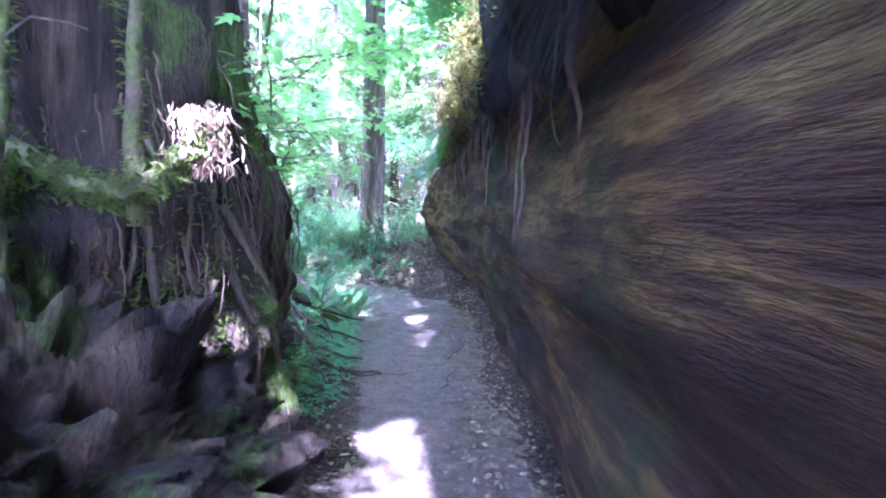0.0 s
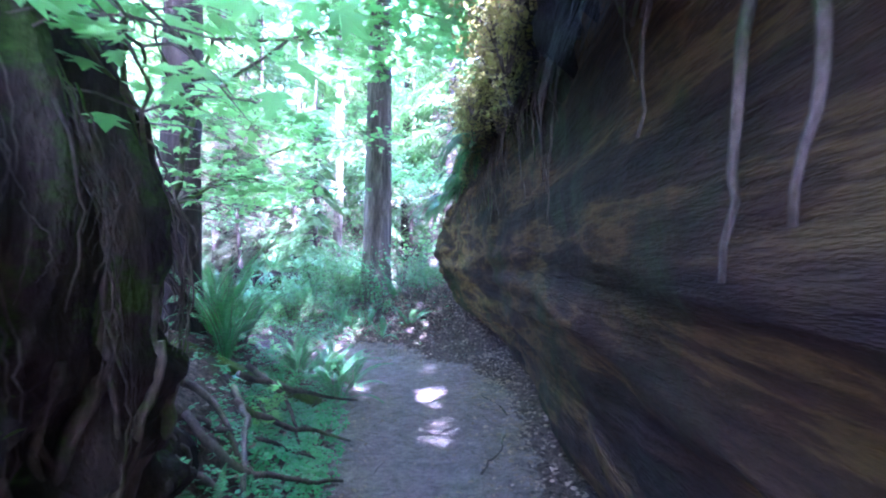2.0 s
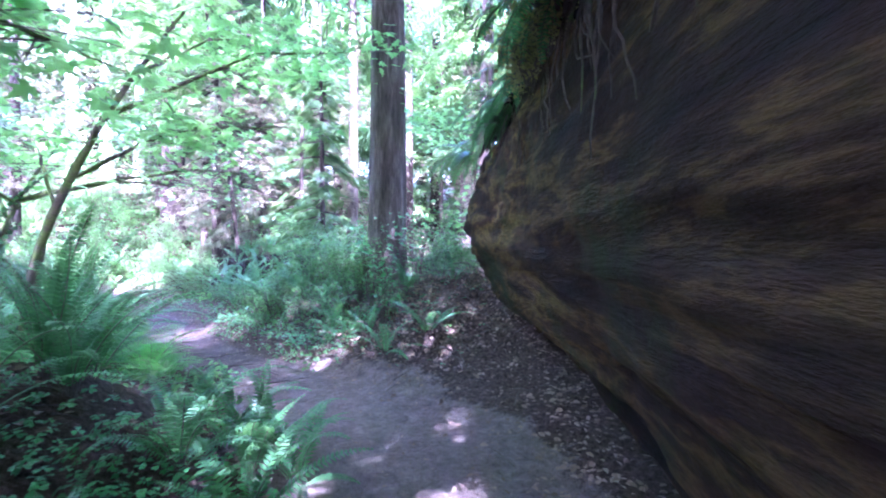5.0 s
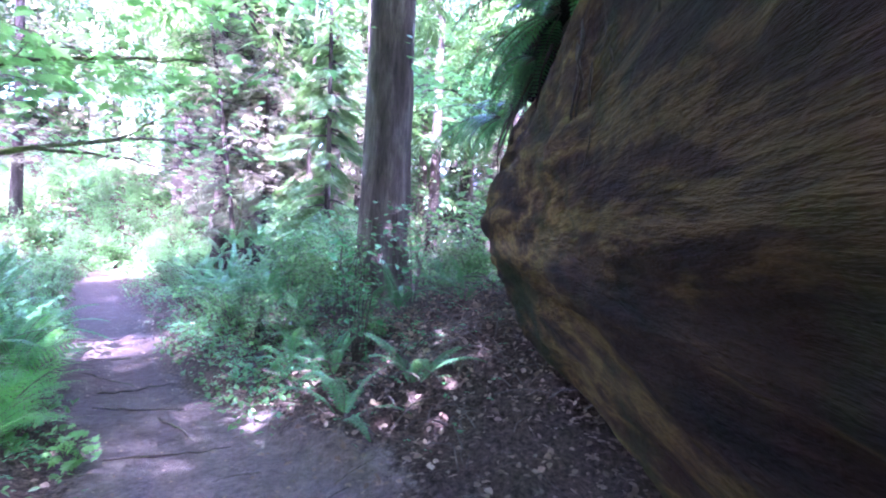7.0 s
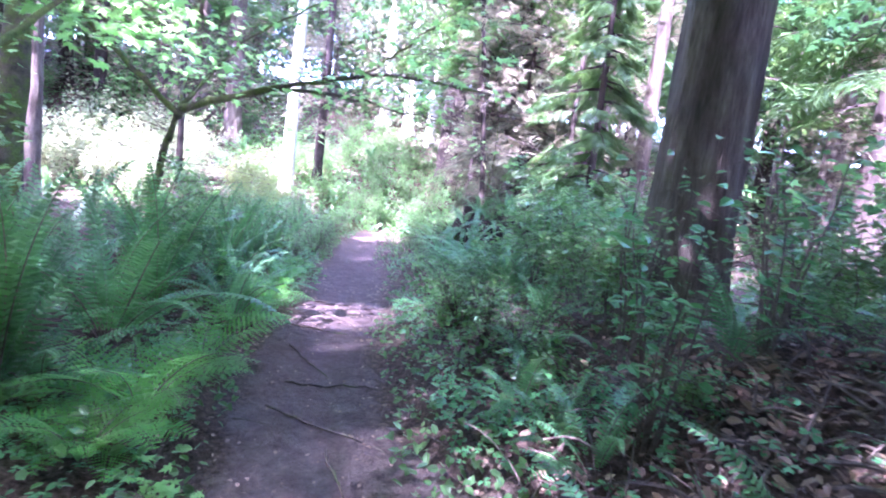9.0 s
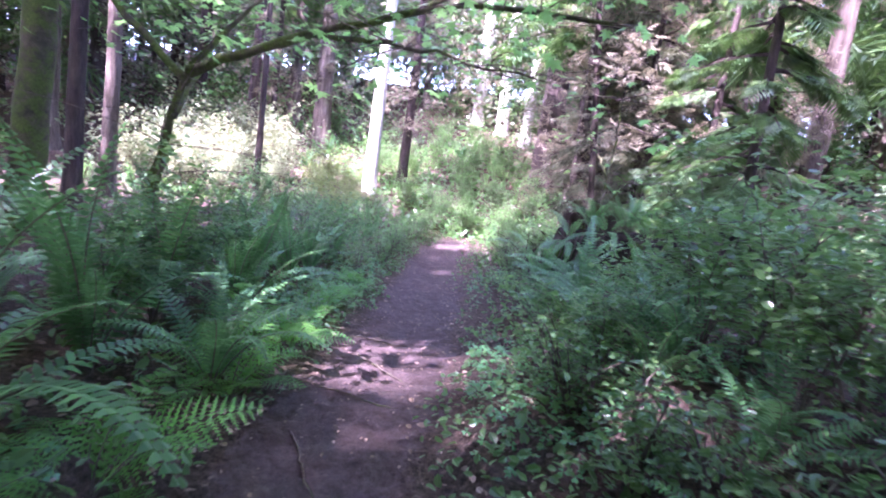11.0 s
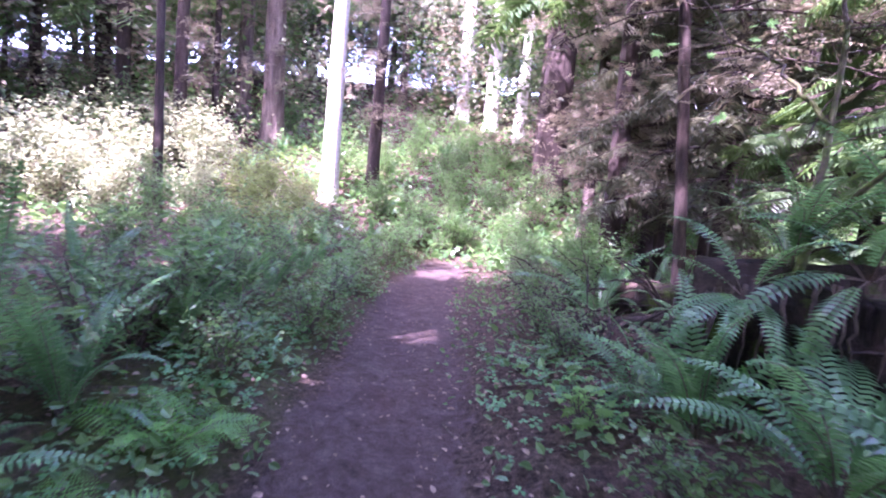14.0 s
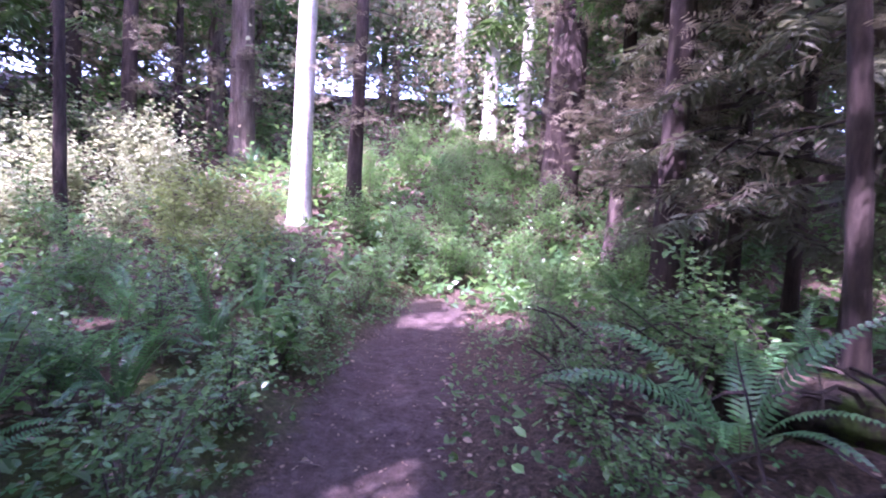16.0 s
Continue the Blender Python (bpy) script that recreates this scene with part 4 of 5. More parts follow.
maple(-7.4, 11.5, [([(0, 0, 0), (0.0, 0.0, 0.9), (0.05, 0.05, 1.6), (0.2, 0.2, 2.15)], 0.075), ([(0.2, 0.2, 2.1), (0.75, 0.5, 2.3), (1.5, 1.0, 2.55), (2.2, 1.5, 2.75), (3.1, 2.2, 2.65)], 0.05),
                   ([(1.2, 0.8, 2.45), (1.8, 1.5, 2.45), (2.4, 2.3, 2.35)], 0.022), ([(1.9, 1.3, 2.65), (2.3, 1.6, 3.0), (2.7, 1.9, 3.5)], 0.02), ([(0.2, 0.2, 2.0), (-0.4, -0.6, 2.9), (-0.7, -1.3, 4.0)], 0.04), ([(0.15, 0.1, 1.7), (-0.7, 0.6, 2.5), (-1.6, 1.2, 3.2)], 0.03),
                   ([(0.2, 0.2, 2.15), (0.2, 0.9, 3.1), (0.5, 1.9, 3.9)], 0.025)],
      "leaning mossy vine maple with long arching bare limbs", 1000, 0.10, cloud=0.7)
maple(-1.5, 4.1, [([(0, 0, 0), (0.1, -0.1, 0.6), (0.15, -0.3, 1.2), (0.2, -0.5, 1.7)], 0.022), ([(0.1, -0.1, 0.7), (0.4, -0.6, 1.05), (0.55, -0.95, 1.1)], 0.011), ([(0.12, -0.2, 1.0), (0.1, -0.9, 1.4), (0.15, -1.5, 1.5)], 0.012),
                  ([(0.15, -0.3, 1.2), (-0.2, -0.9, 1.75), (-0.3, -1.6, 2.0)], 0.011)],
      "young vine maple leaning out beside the old stump", 190, 0.12, cloud=0.3, z=0.9)
maple(-0.5, 15.0, [([(0, 0, 0), (0.1, 0.0, 1.5), (0.3, -0.2, 3.0), (0.2, -0.3, 4.5)], 0.06), ([(0.1, 0, 1.6), (0.8, -0.8, 2.2), (1.4, -1.3, 2.3)], 0.025), ([(0.2, -0.1, 2.4), (-0.6, -0.7, 3.2), (-1.2, -1.2, 3.3)], 0.025),
                   ([(0.3, -0.2, 3.0), (1.0, -0.3, 4.0), (1.9, -0.6, 4.2)], 0.025), ([(0.1, 0, 1.0), (0.5, -0.9, 1.4), (0.6, -1.6, 1.4)], 0.02)],
      "leafy green maple behind the log's broken end", 2200, 0.11, cloud=0.6)
maple(-6.2, 16.6, [([(0, 0, 0), (0.1, 0.0, 0.9), (0.1, 0.2, 1.9), (0.0, 0.3, 2.6)], 0.03), ([(0.1, 0, 0.9), (0.6, -0.2, 1.5), (1.1, -0.2, 1.6)], 0.015), ([(0.1, 0.1, 1.5), (-0.3, 0.3, 2.0), (-0.6, 0.3, 2.1)], 0.015)],
      "small green maple sapling on the bank", 45, 0.08, cloud=0.35)


# a maple added above the view, its crown placed to block the sun
def shade_maple(x, y, over, low, high, reach, leaves=2500, seed=0):
    r = np.random.default_rng(100 + seed)
    foot = gz(x, y) - 0.05
    tree = thing("added_shade_tree", "tall bigleaf maple added overhead to shade the trail and log", "tree", pose(x, y, foot), "canopy maples")
    mid = np.array([over[0] - x, over[1] - y, low])
    b = Build()
    b.tube(curve_pts((0, 0, -0.2), (mid[0] * 0.3, mid[1] * 0.3, low * 0.9), 0.2, 14, 0.04, r), np.linspace(0.2, 0.11, 14), 12)
    part("trunk", b.mesh("trunk", M_MOSSWOOD, True), tree)
    pool = []
    for k in range(7):
        a, d = k * 0.9 + r.uniform(0, 0.6), reach * r.uniform(0.5, 1.0)
        end = mid + np.array([math.cos(a) * d, math.sin(a) * d, r.uniform(0, high - low)])
        pts = curve_pts((mid[0] * 0.3, mid[1] * 0.3, low * 0.9 - 0.1), end, 0.3, 10, 0.06, r)
        b = Build()
        b.tube(pts, np.linspace(0.075, 0.015, 10), 7)
        part("limb", b.mesh("limb", M_MOSSWOOD, True), tree)
        for j in range(8):
            st = pts[int(r.integers(4, 10))]
            pool.append(curve_pts(st, st + directions(1, r, 0.35)[0] * r.uniform(0.5, 1.5), 0.05, 8, 0.03, r))
    pool = np.concatenate(pool)
    at = pool[r.integers(0, len(pool), leaves)] + r.normal(0, 1, (leaves, 3)) * np.array([0.4, 0.4, 0.18])
    b = Build()
    b.spread(MAPLE, rot_from(ups(leaves, r, 0.35), directions(leaves, r, 0.25)), at, r.uniform(0.6, 1.25, leaves) * 0.27)
    part("crown", with_gaps(b.mesh("maple_leaves", M_MAPLE), tree.matrix_basis), tree)


for k, (x, y, ox, oy, lo, hi, re) in enumerate(((-5.0, -1.2, -1.3, -2.2, 7.0, 9.5, 3.3), (4.6, -0.4, 1.2, 0.4, 7.5, 10.0, 3.2), (-4.0, -7.6, 0.0, -6.2, 7.0, 10.0, 3.2), (4.8, 5.6, 0.2, 5.2, 7.2, 9.8, 3.3),
                                                (4.4, 9.0, 1.2, 8.6, 6.6, 9.0, 3.0), (5.4, 11.4, 1.4, 11.0, 6.0, 9.0, 3.0), (5.2, 7.4, 1.6, 6.6, 5.6, 8.4, 2.6), (-4.6, -4.6, -1.4, -4.4, 6.8, 9.4, 2.8), (5.0, 2.6, 1.8, 3.2, 5.8, 8.6, 2.4), (4.6, 12.6, -1.3, 9.3, 7.6, 10.4, 2.5), (4.2, 13.4, 0.6, 11.6, 5.4, 7.6, 2.0), (-9.6, 8.8, -7.0, 11.6, 7.6, 10.0, 3.0), (-8.6, 6.4, -4.6, 10.4, 8.4, 10.6, 2.8), (-10.4, 10.6, -9.0, 12.6, 7.8, 10.0, 2.6), (5.6, 9.9, -0.9, 7.6, 8.8, 11.2, 2.6), (5.8, 4.2, 2.0, 2.0, 8.6, 11.0, 2.6), (4.9, 10.2, -1.5, 8.5, 9.6, 12.4, 2.5), (5.3, 8.2, -1.5, 7.4, 11.0, 13.2, 2.2))):
    shade_maple(x, y, (ox, oy), lo, hi, re, seed=k)

# ---- ferns, space by space ----
for x, y, n, s in ((-1.55, 8.05, 11, 0.85), (-2.5, 7.5, 13, 1.0), (-1.35, 7.2, 10, 0.85), (-1.9, 7.55, 12, 1.0), (-2.05, 8.3, 12, 1.0), (-1.65, 7.85, 10, 0.85), (-3.0, 6.9, 12, 1.1), (-2.4, 6.85, 11, 0.95), (-1.3, 7.75, 9, 0.75), (-2.9, 8.1, 12, 1.1), (-3.8, 7.3, 12, 1.2), (-3.6, 8.3, 13, 1.1), (-1.75, 6.6, 8, 0.65), (-4.2, 8.8, 12, 1.1), (-1.12, 3.75, 6, 0.42), (-1.2, 4.25, 7, 0.45), (-1.3, 4.8, 6, 0.4)):
    fern(x, y, n, s)
for x, y in ((-2.15, 6.35), (-2.45, 6.7), (-2.75, 7.6), (-3.5, 7.4)):
    fern(x, y, 13, 1.05, BLADES, "tall upright green fern below a dark trunk", "upright ferns")
for x, y, n, s in ((-4.95, 10.3, 17, 1.55), (-5.7, 9.8, 16, 1.5), (-5.7, 10.9, 16, 1.5), (-6.6, 11.4, 16, 1.45), (-6.4, 10.2, 15, 1.5), (-7.2, 12.3, 14, 1.2), (-6.5, 12.0, 14, 1.2), (-7.9, 13.1, 14, 1.1), (-8.6, 13.7, 14, 1.1), (-5.45, 11.5, 12, 1.1),
                   (-4.4, 9.6, 14, 1.3), (-7.4, 11.4, 14, 1.3), (-8.4, 12.6, 13, 1.2), (-9.3, 13.4, 13, 1.2), (-9.4, 14.5, 12, 0.9), (-10.2, 15.0, 12, 0.9), (-10.9, 15.8, 12, 0.9), (-11.7, 16.6, 12, 0.9), (-12.6, 17.4, 12, 0.9), (-10.3, 14.0, 13, 1.1), (-11.5, 15.2, 13, 1.0)):
    fern(x, y, n, s, FRONDS + BLADES)
for x, y, n, s in ((-4.0, 10.15, 14, 1.25), (-4.6, 10.8, 13, 1.15), (-5.4, 11.6, 12, 1.1), (-3.7, 9.8, 10, 0.85), (-6.1, 12.3, 12, 1.0), (-6.8, 12.9, 11, 0.9), (-8.1, 14.1, 11, 0.85), (-7.4, 13.5, 10, 0.8), (-3.75, 9.95, 12, 0.9)):
    fern(x, y, n, s, LADY, "lacy bright green lady fern at the trail's edge", "lady ferns")
for x, y, n, s in ((-2.4, 11.7, 8, 0.75), (-1.4, 12.0, 8, 0.8), (-1.0, 12.6, 7, 0.7), (-1.9, 12.5, 9, 0.85), (-2.9, 12.9, 9, 0.8), (-2.0, 11.35, 6, 0.6), (-3.6, 13.4, 9, 0.75), (-0.7, 11.9, 6, 0.6), (-1.4, 10.55, 7, 0.8), (-0.95, 10.9, 6, 0.75), (-1.75, 11.2, 7, 0.85), (-2.6, 12.2, 8, 0.85)):
    fern(x, y, n, s)
for x, y, n, s in ((-5.2, 15.2, 15, 1.2), (-5.7, 15.7, 14, 1.15), (-6.3, 16.0, 13, 1.05), (-4.7, 14.6, 14, 1.1), (-4.1, 14.2, 13, 1.05), (-3.6, 13.7, 12, 0.95), (-4.9, 15.7, 14, 1.1), (-5.5, 14.75, 10, 0.85), (-3.9, 14.9, 13, 1.1), (-6.9, 17.3, 8, 0.5), (-4.3, 15.3, 12, 0.9), (-6.7, 16.2, 9, 0.75), (-3.2, 14.3, 10, 0.8), (-8.0, 17.8, 6, 0.4)):
    fern(x, y, n, s)
ferny = np.random.default_rng(9)
for k in range(130):
    x, y = ferny.uniform(-26, 3), ferny.uniform(8, 30)
    d, _, s = trail_at(x, y)
    if abs(d[0]) < 1.5 or (x > -1.0 and y < 13) or abs(d[0]) > 11:
        continue
    fern(x, y, int(ferny.integers(7, 11)), ferny.uniform(0.7, 1.15))

# ---- shrubs ----
for x, y, k, s in ((-2.8, 12.3, 0, 0.85), (-3.3, 12.6, 0, 0.9), (-3.9, 13.1, 0, 0.9), (-2.6, 13.2, 0, 1.1), (-1.2, 12.9, 0, 1.0), (-0.8, 13.6, 2, 0.7), (-3.3, 13.9, 0, 1.2), (-4.4, 13.6, 1, 0.8),
                   (-2.3, 12.75, 2, 0.62), (-1.15, 13.4, 2, 0.6), (-2.4, 12.0, 1, 0.5), (-1.5, 11.6, 1, 0.4), (-0.9, 12.1, 0, 0.45), (-2.0, 11.5, 0, 0.4), (-1.9, 12.3, 1, 0.6), (-4.9, 14.2, 1, 0.8), (-5.3, 14.7, 1, 0.7), (-4.6, 15.0, 1, 1.0), (-6.1, 15.3, 0, 0.7), (-7.5, 16.7, 0, 0.7), (-8.1, 17.2, 0, 0.7), (-8.8, 18.0, 0, 0.8),
                   (-9.6, 18.9, 0, 0.8), (-8.2, 18.3, 2, 0.6), (-9.2, 19.5, 2, 0.6), (-10.3, 19.6, 0, 1.0), (-11.0, 20.6, 2, 0.6), (-9.6, 15.6, 0, 0.9), (-10.4, 16.3, 0, 0.9), (-11.2, 17.0, 1, 0.9), (-12.0, 17.9, 0, 0.9), (-10.9, 15.4, 2, 0.5),
                   (-12.8, 18.9, 0, 0.9), (-13.6, 19.8, 1, 1.0), (-8.8, 14.6, 0, 0.8), (-9.6, 14.2, 0, 1.0), (-14.4, 20.6, 0, 1.1)):
    SHRUBS[k](x, y, turn=(x * 97) % 360, size=s)
for x, y, s in ((-2.9, 13.4, 0.75), (-3.6, 14.0, 0.85), (-2.3, 13.0, 0.6), (-1.0, 13.9, 0.8), (-0.5, 13.2, 0.6), (-3.1, 14.8, 0.9), (-4.0, 13.5, 0.5)):
    SHRUBS[2](x, y, turn=(x * 53) % 360, size=s)
for x, y, k, s in ((-9.3, 13.9, 0, 1.2), (-9.9, 14.6, 1, 1.2), (-10.6, 15.1, 0, 1.2), (-11.2, 14.4, 2, 0.6), (-10.2, 13.4, 2, 0.6), (-12.1, 15.6, 2, 0.6), (-11.6, 16.2, 0, 1.1), (-12.7, 16.7, 0, 1.2), (-13.3, 17.6, 1, 1.2), (-8.7, 13.2, 1, 1.1), (-13.4, 16.0, 2, 0.65), (-14.4, 18.6, 0, 1.2),
                   (-6.0, 24.4, 2, 1.1), (-5.0, 25.2, 2, 1.2), (-7.0, 25.6, 2, 1.2), (-4.6, 23.6, 2, 1.0), (-6.4, 22.6, 2, 0.9), (-7.2, 23.4, 2, 1.0), (-8.2, 25.4, 2, 1.1), (-15.8, 23.3, 2, 0.8), (-17.0, 24.4, 2, 0.9), (-15.0, 24.2, 2, 0.9), (-18.2, 25.2, 2, 0.9), (-16.6, 22.4, 0, 1.2), (-20.5, 25.6, 2, 1.0), (-13.6, 23.2, 0, 1.3), (-14.9, 22.9, 0, 1.0)):
    SHRUBS[k](x, y, turn=(x * 71) % 360, size=s)
for x, y, s in ((-6.7, 11.5, 0.75), (-7.3, 12.0, 0.8), (-6.2, 11.0, 0.6)):
    SHRUBS[2](x, y, turn=(x * 53) % 360, size=s)
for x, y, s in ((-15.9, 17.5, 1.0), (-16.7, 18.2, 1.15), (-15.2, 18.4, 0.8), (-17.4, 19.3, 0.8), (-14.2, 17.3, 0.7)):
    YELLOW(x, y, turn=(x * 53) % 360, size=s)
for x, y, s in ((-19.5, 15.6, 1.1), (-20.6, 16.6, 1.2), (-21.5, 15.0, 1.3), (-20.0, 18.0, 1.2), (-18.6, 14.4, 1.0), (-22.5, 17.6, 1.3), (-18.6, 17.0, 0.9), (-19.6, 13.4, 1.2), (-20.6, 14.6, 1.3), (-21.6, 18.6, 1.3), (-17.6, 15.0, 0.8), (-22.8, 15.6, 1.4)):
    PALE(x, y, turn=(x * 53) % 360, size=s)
for x, y, s in ((-1.6, 11.35, 0.85), (-1.95, 12.1, 1.0), (-1.25, 12.0, 0.9)):
    SPRIG(x, y, turn=(x * 131) % 360, size=s)
bushy = np.random.default_rng(17)
for k in range(80):
    x, y = bushy.uniform(-34, 14), bushy.uniform(6, 42)
    d = trail_at(x, y)[0][0]
    if abs(d) < 2.2 or (-1.4 < x < 4 and y < 13.5) or (x > -5.5 and y < 12 and x < 0):
        continue
    SHRUBS[int(bushy.choice([0, 2, 2]))](x, y, turn=bushy.uniform(0, 360), size=bushy.uniform(0.7, 1.25))
slope = np.random.default_rng(23)
for k in range(85):
    x, y = slope.uniform(-24, -10.5), slope.uniform(21, 31)
    d, _, s = trail_at(x, y)
    if abs(d[0]) < (0.95 if s[0] < 25 else 0.0) or (x + 18.3) ** 2 + (y - 20.7) ** 2 < 2:
        continue
    if k % 3:
        SHRUBS[(0, 2)[k % 2]](x, y, turn=k * 37, size=slope.uniform(0.55, 0.95))
    else:
        fern(x, y, 9, slope.uniform(0.7, 1.0))
for x, y, s in ((-3.0, 9.85, 0.6), (-6.2, 11.9, 0.9), (-4.2, 13.4, 0.5), (-1.5, 5.6, 0.6), (-6.8, 15.8, 0.6), (-1.2, 3.9, 0.5)):
    SEEDLING(x, y, turn=x * 100 % 360, size=s)


# ---- ground cover ----
def sheet_of(name, label, category, shape, mat, spots, size, lift, tilt, seed, flat=0.15):
    r = np.random.default_rng(seed)
    b = Build()
    n = len(spots)
    z = ground(spots[:, 0], spots[:, 1])
    at = np.stack([spots[:, 0], spots[:, 1], z + r.uniform(lift[0], lift[1], n)], axis=1)
    b.spread(shape, rot_from(ups(n, r, tilt), directions(n, r, flat)), at, r.uniform(0.6, 1.3, n) * size)
    tagged(new(name, b.mesh(name, mat)), label, category, kind="stuff")


def patch(n, middle, spread, r):
    return np.stack([r.normal(middle[0], spread[0], n), r.normal(middle[1], spread[1], n)], axis=1)


cover = np.random.default_rng(3)
beds = np.concatenate([patch(650, (-1.25, 5.3), (0.22, 0.35), cover), patch(450, (-1.5, 6.2), (0.25, 0.3), cover), patch(300, (-1.15, 4.2), (0.2, 0.35), cover), patch(900, (-1.7, 6.9), (0.4, 0.6), cover), patch(500, (-4.1, 9.9), (0.5, 0.4), cover),
                       patch(420, (-2.4, 11.6), (0.6, 0.3), cover), patch(900, (-4.2, 13.4), (0.8, 0.7), cover), patch(900, (-8.6, 14.9), (0.9, 0.7), cover), patch(600, (-7.2, 16.6), (0.7, 0.6), cover),
                       patch(900, (-6.5, 12.7), (0.9, 0.7), cover), patch(320, (-1.3, 11.7), (0.5, 0.6), cover), patch(160, (-1.15, 3.8), (0.12, 0.3), cover)])
bd, _, bs = trail_at(beds[:, 0], beds[:, 1])
beds = beds[(np.abs(bd) > 0.72) & ~((beds[:, 0] > 0.2) & (beds[:, 1] < 12))]
sheet_of("sorrel", "bright green clover-leaved sorrel carpet", "ground cover", TREFOIL, M_SORREL, beds, 0.075, (0.03, 0.11), 0.3, 4)
lit = np.stack([cover.uniform(-13, 1.0, 9000), cover.uniform(0.5, 21, 9000)], axis=1)
ld, _, ls = trail_at(lit[:, 0], lit[:, 1])
keep = (np.abs(ld) < 4) & (np.abs(ld) > 0.25 + 0.4 * cover.random(9000))
sheet_of("leaf_litter", "scattered dry brown fallen leaves", "leaf litter", OVAL, M_LITTER, lit[keep], 0.055, (0.004, 0.02), 0.35, 5)
edge = np.stack([cover.uniform(-14, -1.0, 42000), cover.uniform(9.0, 22, 42000)], axis=1)
ed, _, es = trail_at(edge[:, 0], edge[:, 1])
clump = ripple(edge[:, 0] * 1.3, edge[:, 1] * 1.3)
keep = (np.abs(ed) > 0.52 - 0.12 * clump) & (np.abs(ed) < 1.5) & (es > 10.5) & (clump + cover.normal(0, 0.4, 42000) > -0.5) & ~((edge[:, 0] > -1.9) & (edge[:, 1] < 12.2)) & ~((ed < 0) & (es > 16) & (cover.random(42000) < 0.65))
sheet_of("edge_growth", "small green herbs crowding the trail's edge", "undergrowth", OVAL, M_SHRUB, edge[keep], 0.062, (0.01, 0.17), 0.6, 27, 0.5)
foot = np.stack([cover.normal(0.45, 0.2, 1500), cover.uniform(0.5, 11.5, 1500)], axis=1)
sheet_of("log_litter", "brown dead leaves and bark flakes along the log's foot", "leaf litter", OVAL, M_LITTER, foot, 0.05, (0.005, 0.025), 0.4, 25)
bits = np.stack([cover.uniform(-13, 1.0, 14000), cover.uniform(0.5, 21, 14000)], axis=1)
ld, _, ls = trail_at(bits[:, 0], bits[:, 1])
sheet_of("trail_debris", "tiny crumbs of bark, leaf and grit on the trail", "leaf litter", OVAL, M_LITTER, bits[np.abs(ld) < 1.1], 0.028, (0.002, 0.012), 0.4, 26)
low = np.stack([cover.uniform(-24, 2, 16000), cover.uniform(8, 30, 16000)], axis=1)
ld, _, ls = trail_at(low[:, 0], low[:, 1])
keep = (np.abs(ld) > 0.85) & (np.abs(ld) < 9) & ~((low[:, 0] > -2.0) & (low[:, 1] < 12.6))
sheet_of("undergrowth", "low mixed green undergrowth leaves", "undergrowth", OVAL, M_SHRUB, low[keep], 0.085, (0.02, 0.22), 0.6, 6, 0.5)


low = np.stack([cover.uniform(-38, -6, 15000), cover.uniform(14, 42, 15000)], axis=1)
ld, _, ls = trail_at(low[:, 0], low[:, 1])
keep = ((np.abs(ld) > 1.0) | (ls > 27.5)) & (np.hypot(low[:, 0] + 5, low[:, 1] - 11) > 11)
near_end = np.stack([cover.uniform(-23, -10.5, 5000), cover.uniform(20.5, 31, 5000)], axis=1)
nd, _, ns = trail_at(near_end[:, 0], near_end[:, 1])
low = np.concatenate([low[keep], near_end[(np.abs(nd) > 0.75) | (ns > 25.5)]])
keep = np.ones(len(low), bool)
sheet_of("slope_undergrowth", "low green undergrowth covering the slope", "undergrowth", OVAL, M_SHRUB, low[keep], 0.19, (0.02, 0.35), 0.6, 16, 0.5)


def twig_litter():
    r = np.random.default_rng(8)
    b = Build()
    for k in range(900):
        x, y = r.uniform(-12, 1.0), r.uniform(0.5, 20)
        d, _, s = trail_at(x, y)
        if abs(d[0]) > 3.2 or (abs(d[0]) < 0.35 and r.random() < 0.8):
            continue
        a, ln = r.uniform(0, 6.28), r.uniform(0.06, 0.35)
        p0 = np.array([x, y, gz(x, y) + 0.012])
        x1, y1 = x + math.cos(a) * ln, y + math.sin(a) * ln
        b.tube(curve_pts(p0, (x1, y1, gz(x1, y1) + 0.015), 0.01, 5, 0.006, r), np.linspace(0.006, 0.002, 5) * r.uniform(0.5, 1.3), 4)
    tagged(new("twig_litter", b.mesh("twig_litter", M_TWIG)), "scattered dry twigs on the ground", "twigs", kind="stuff")


twig_litter()


# ---- far woods: thickets and undergrowth on the slope, beyond reach ----
def far_thicket():
    r = np.random.default_rng(41)
    b = Build()
    for k in range(560):
        a, dist = r.uniform(-0.9, 2.9), r.uniform(17, 46)
        x, y = -5 - math.sin(a) * dist, 11 + math.cos(a) * dist
        if abs(trail_at(x, y)[0][0]) < 2.2 or (x + 18.5) ** 2 + (y - 19) ** 2 < 22:
            continue
        tall, wide, n = r.choice([1.5, 2.5, 5.0, 9.0]) * r.uniform(0.6, 1.1), r.uniform(0.8, 1.9), 100
        at = np.stack([r.normal(x, wide * 0.6, n), r.normal(y, wide * 0.6, n), gz(x, y) + tall * r.uniform(0.0, 1.0, n) ** 0.8], axis=1)
        b.spread(OVAL, rot_from(ups(n, r, 0.7), directions(n, r, 0.4)), at, r.uniform(0.6, 1.4, n) * (0.09 + dist * 0.005), int(r.choice([0, 0, 1, 2])))
    tagged(new("far_thicket", b.mesh("far_thicket", [M_SHRUB, M_SUNPALELEAF, M_DRYSPRAY])), "far pale green thickets under the trees", "thicket", kind="stuff")


far_thicket()


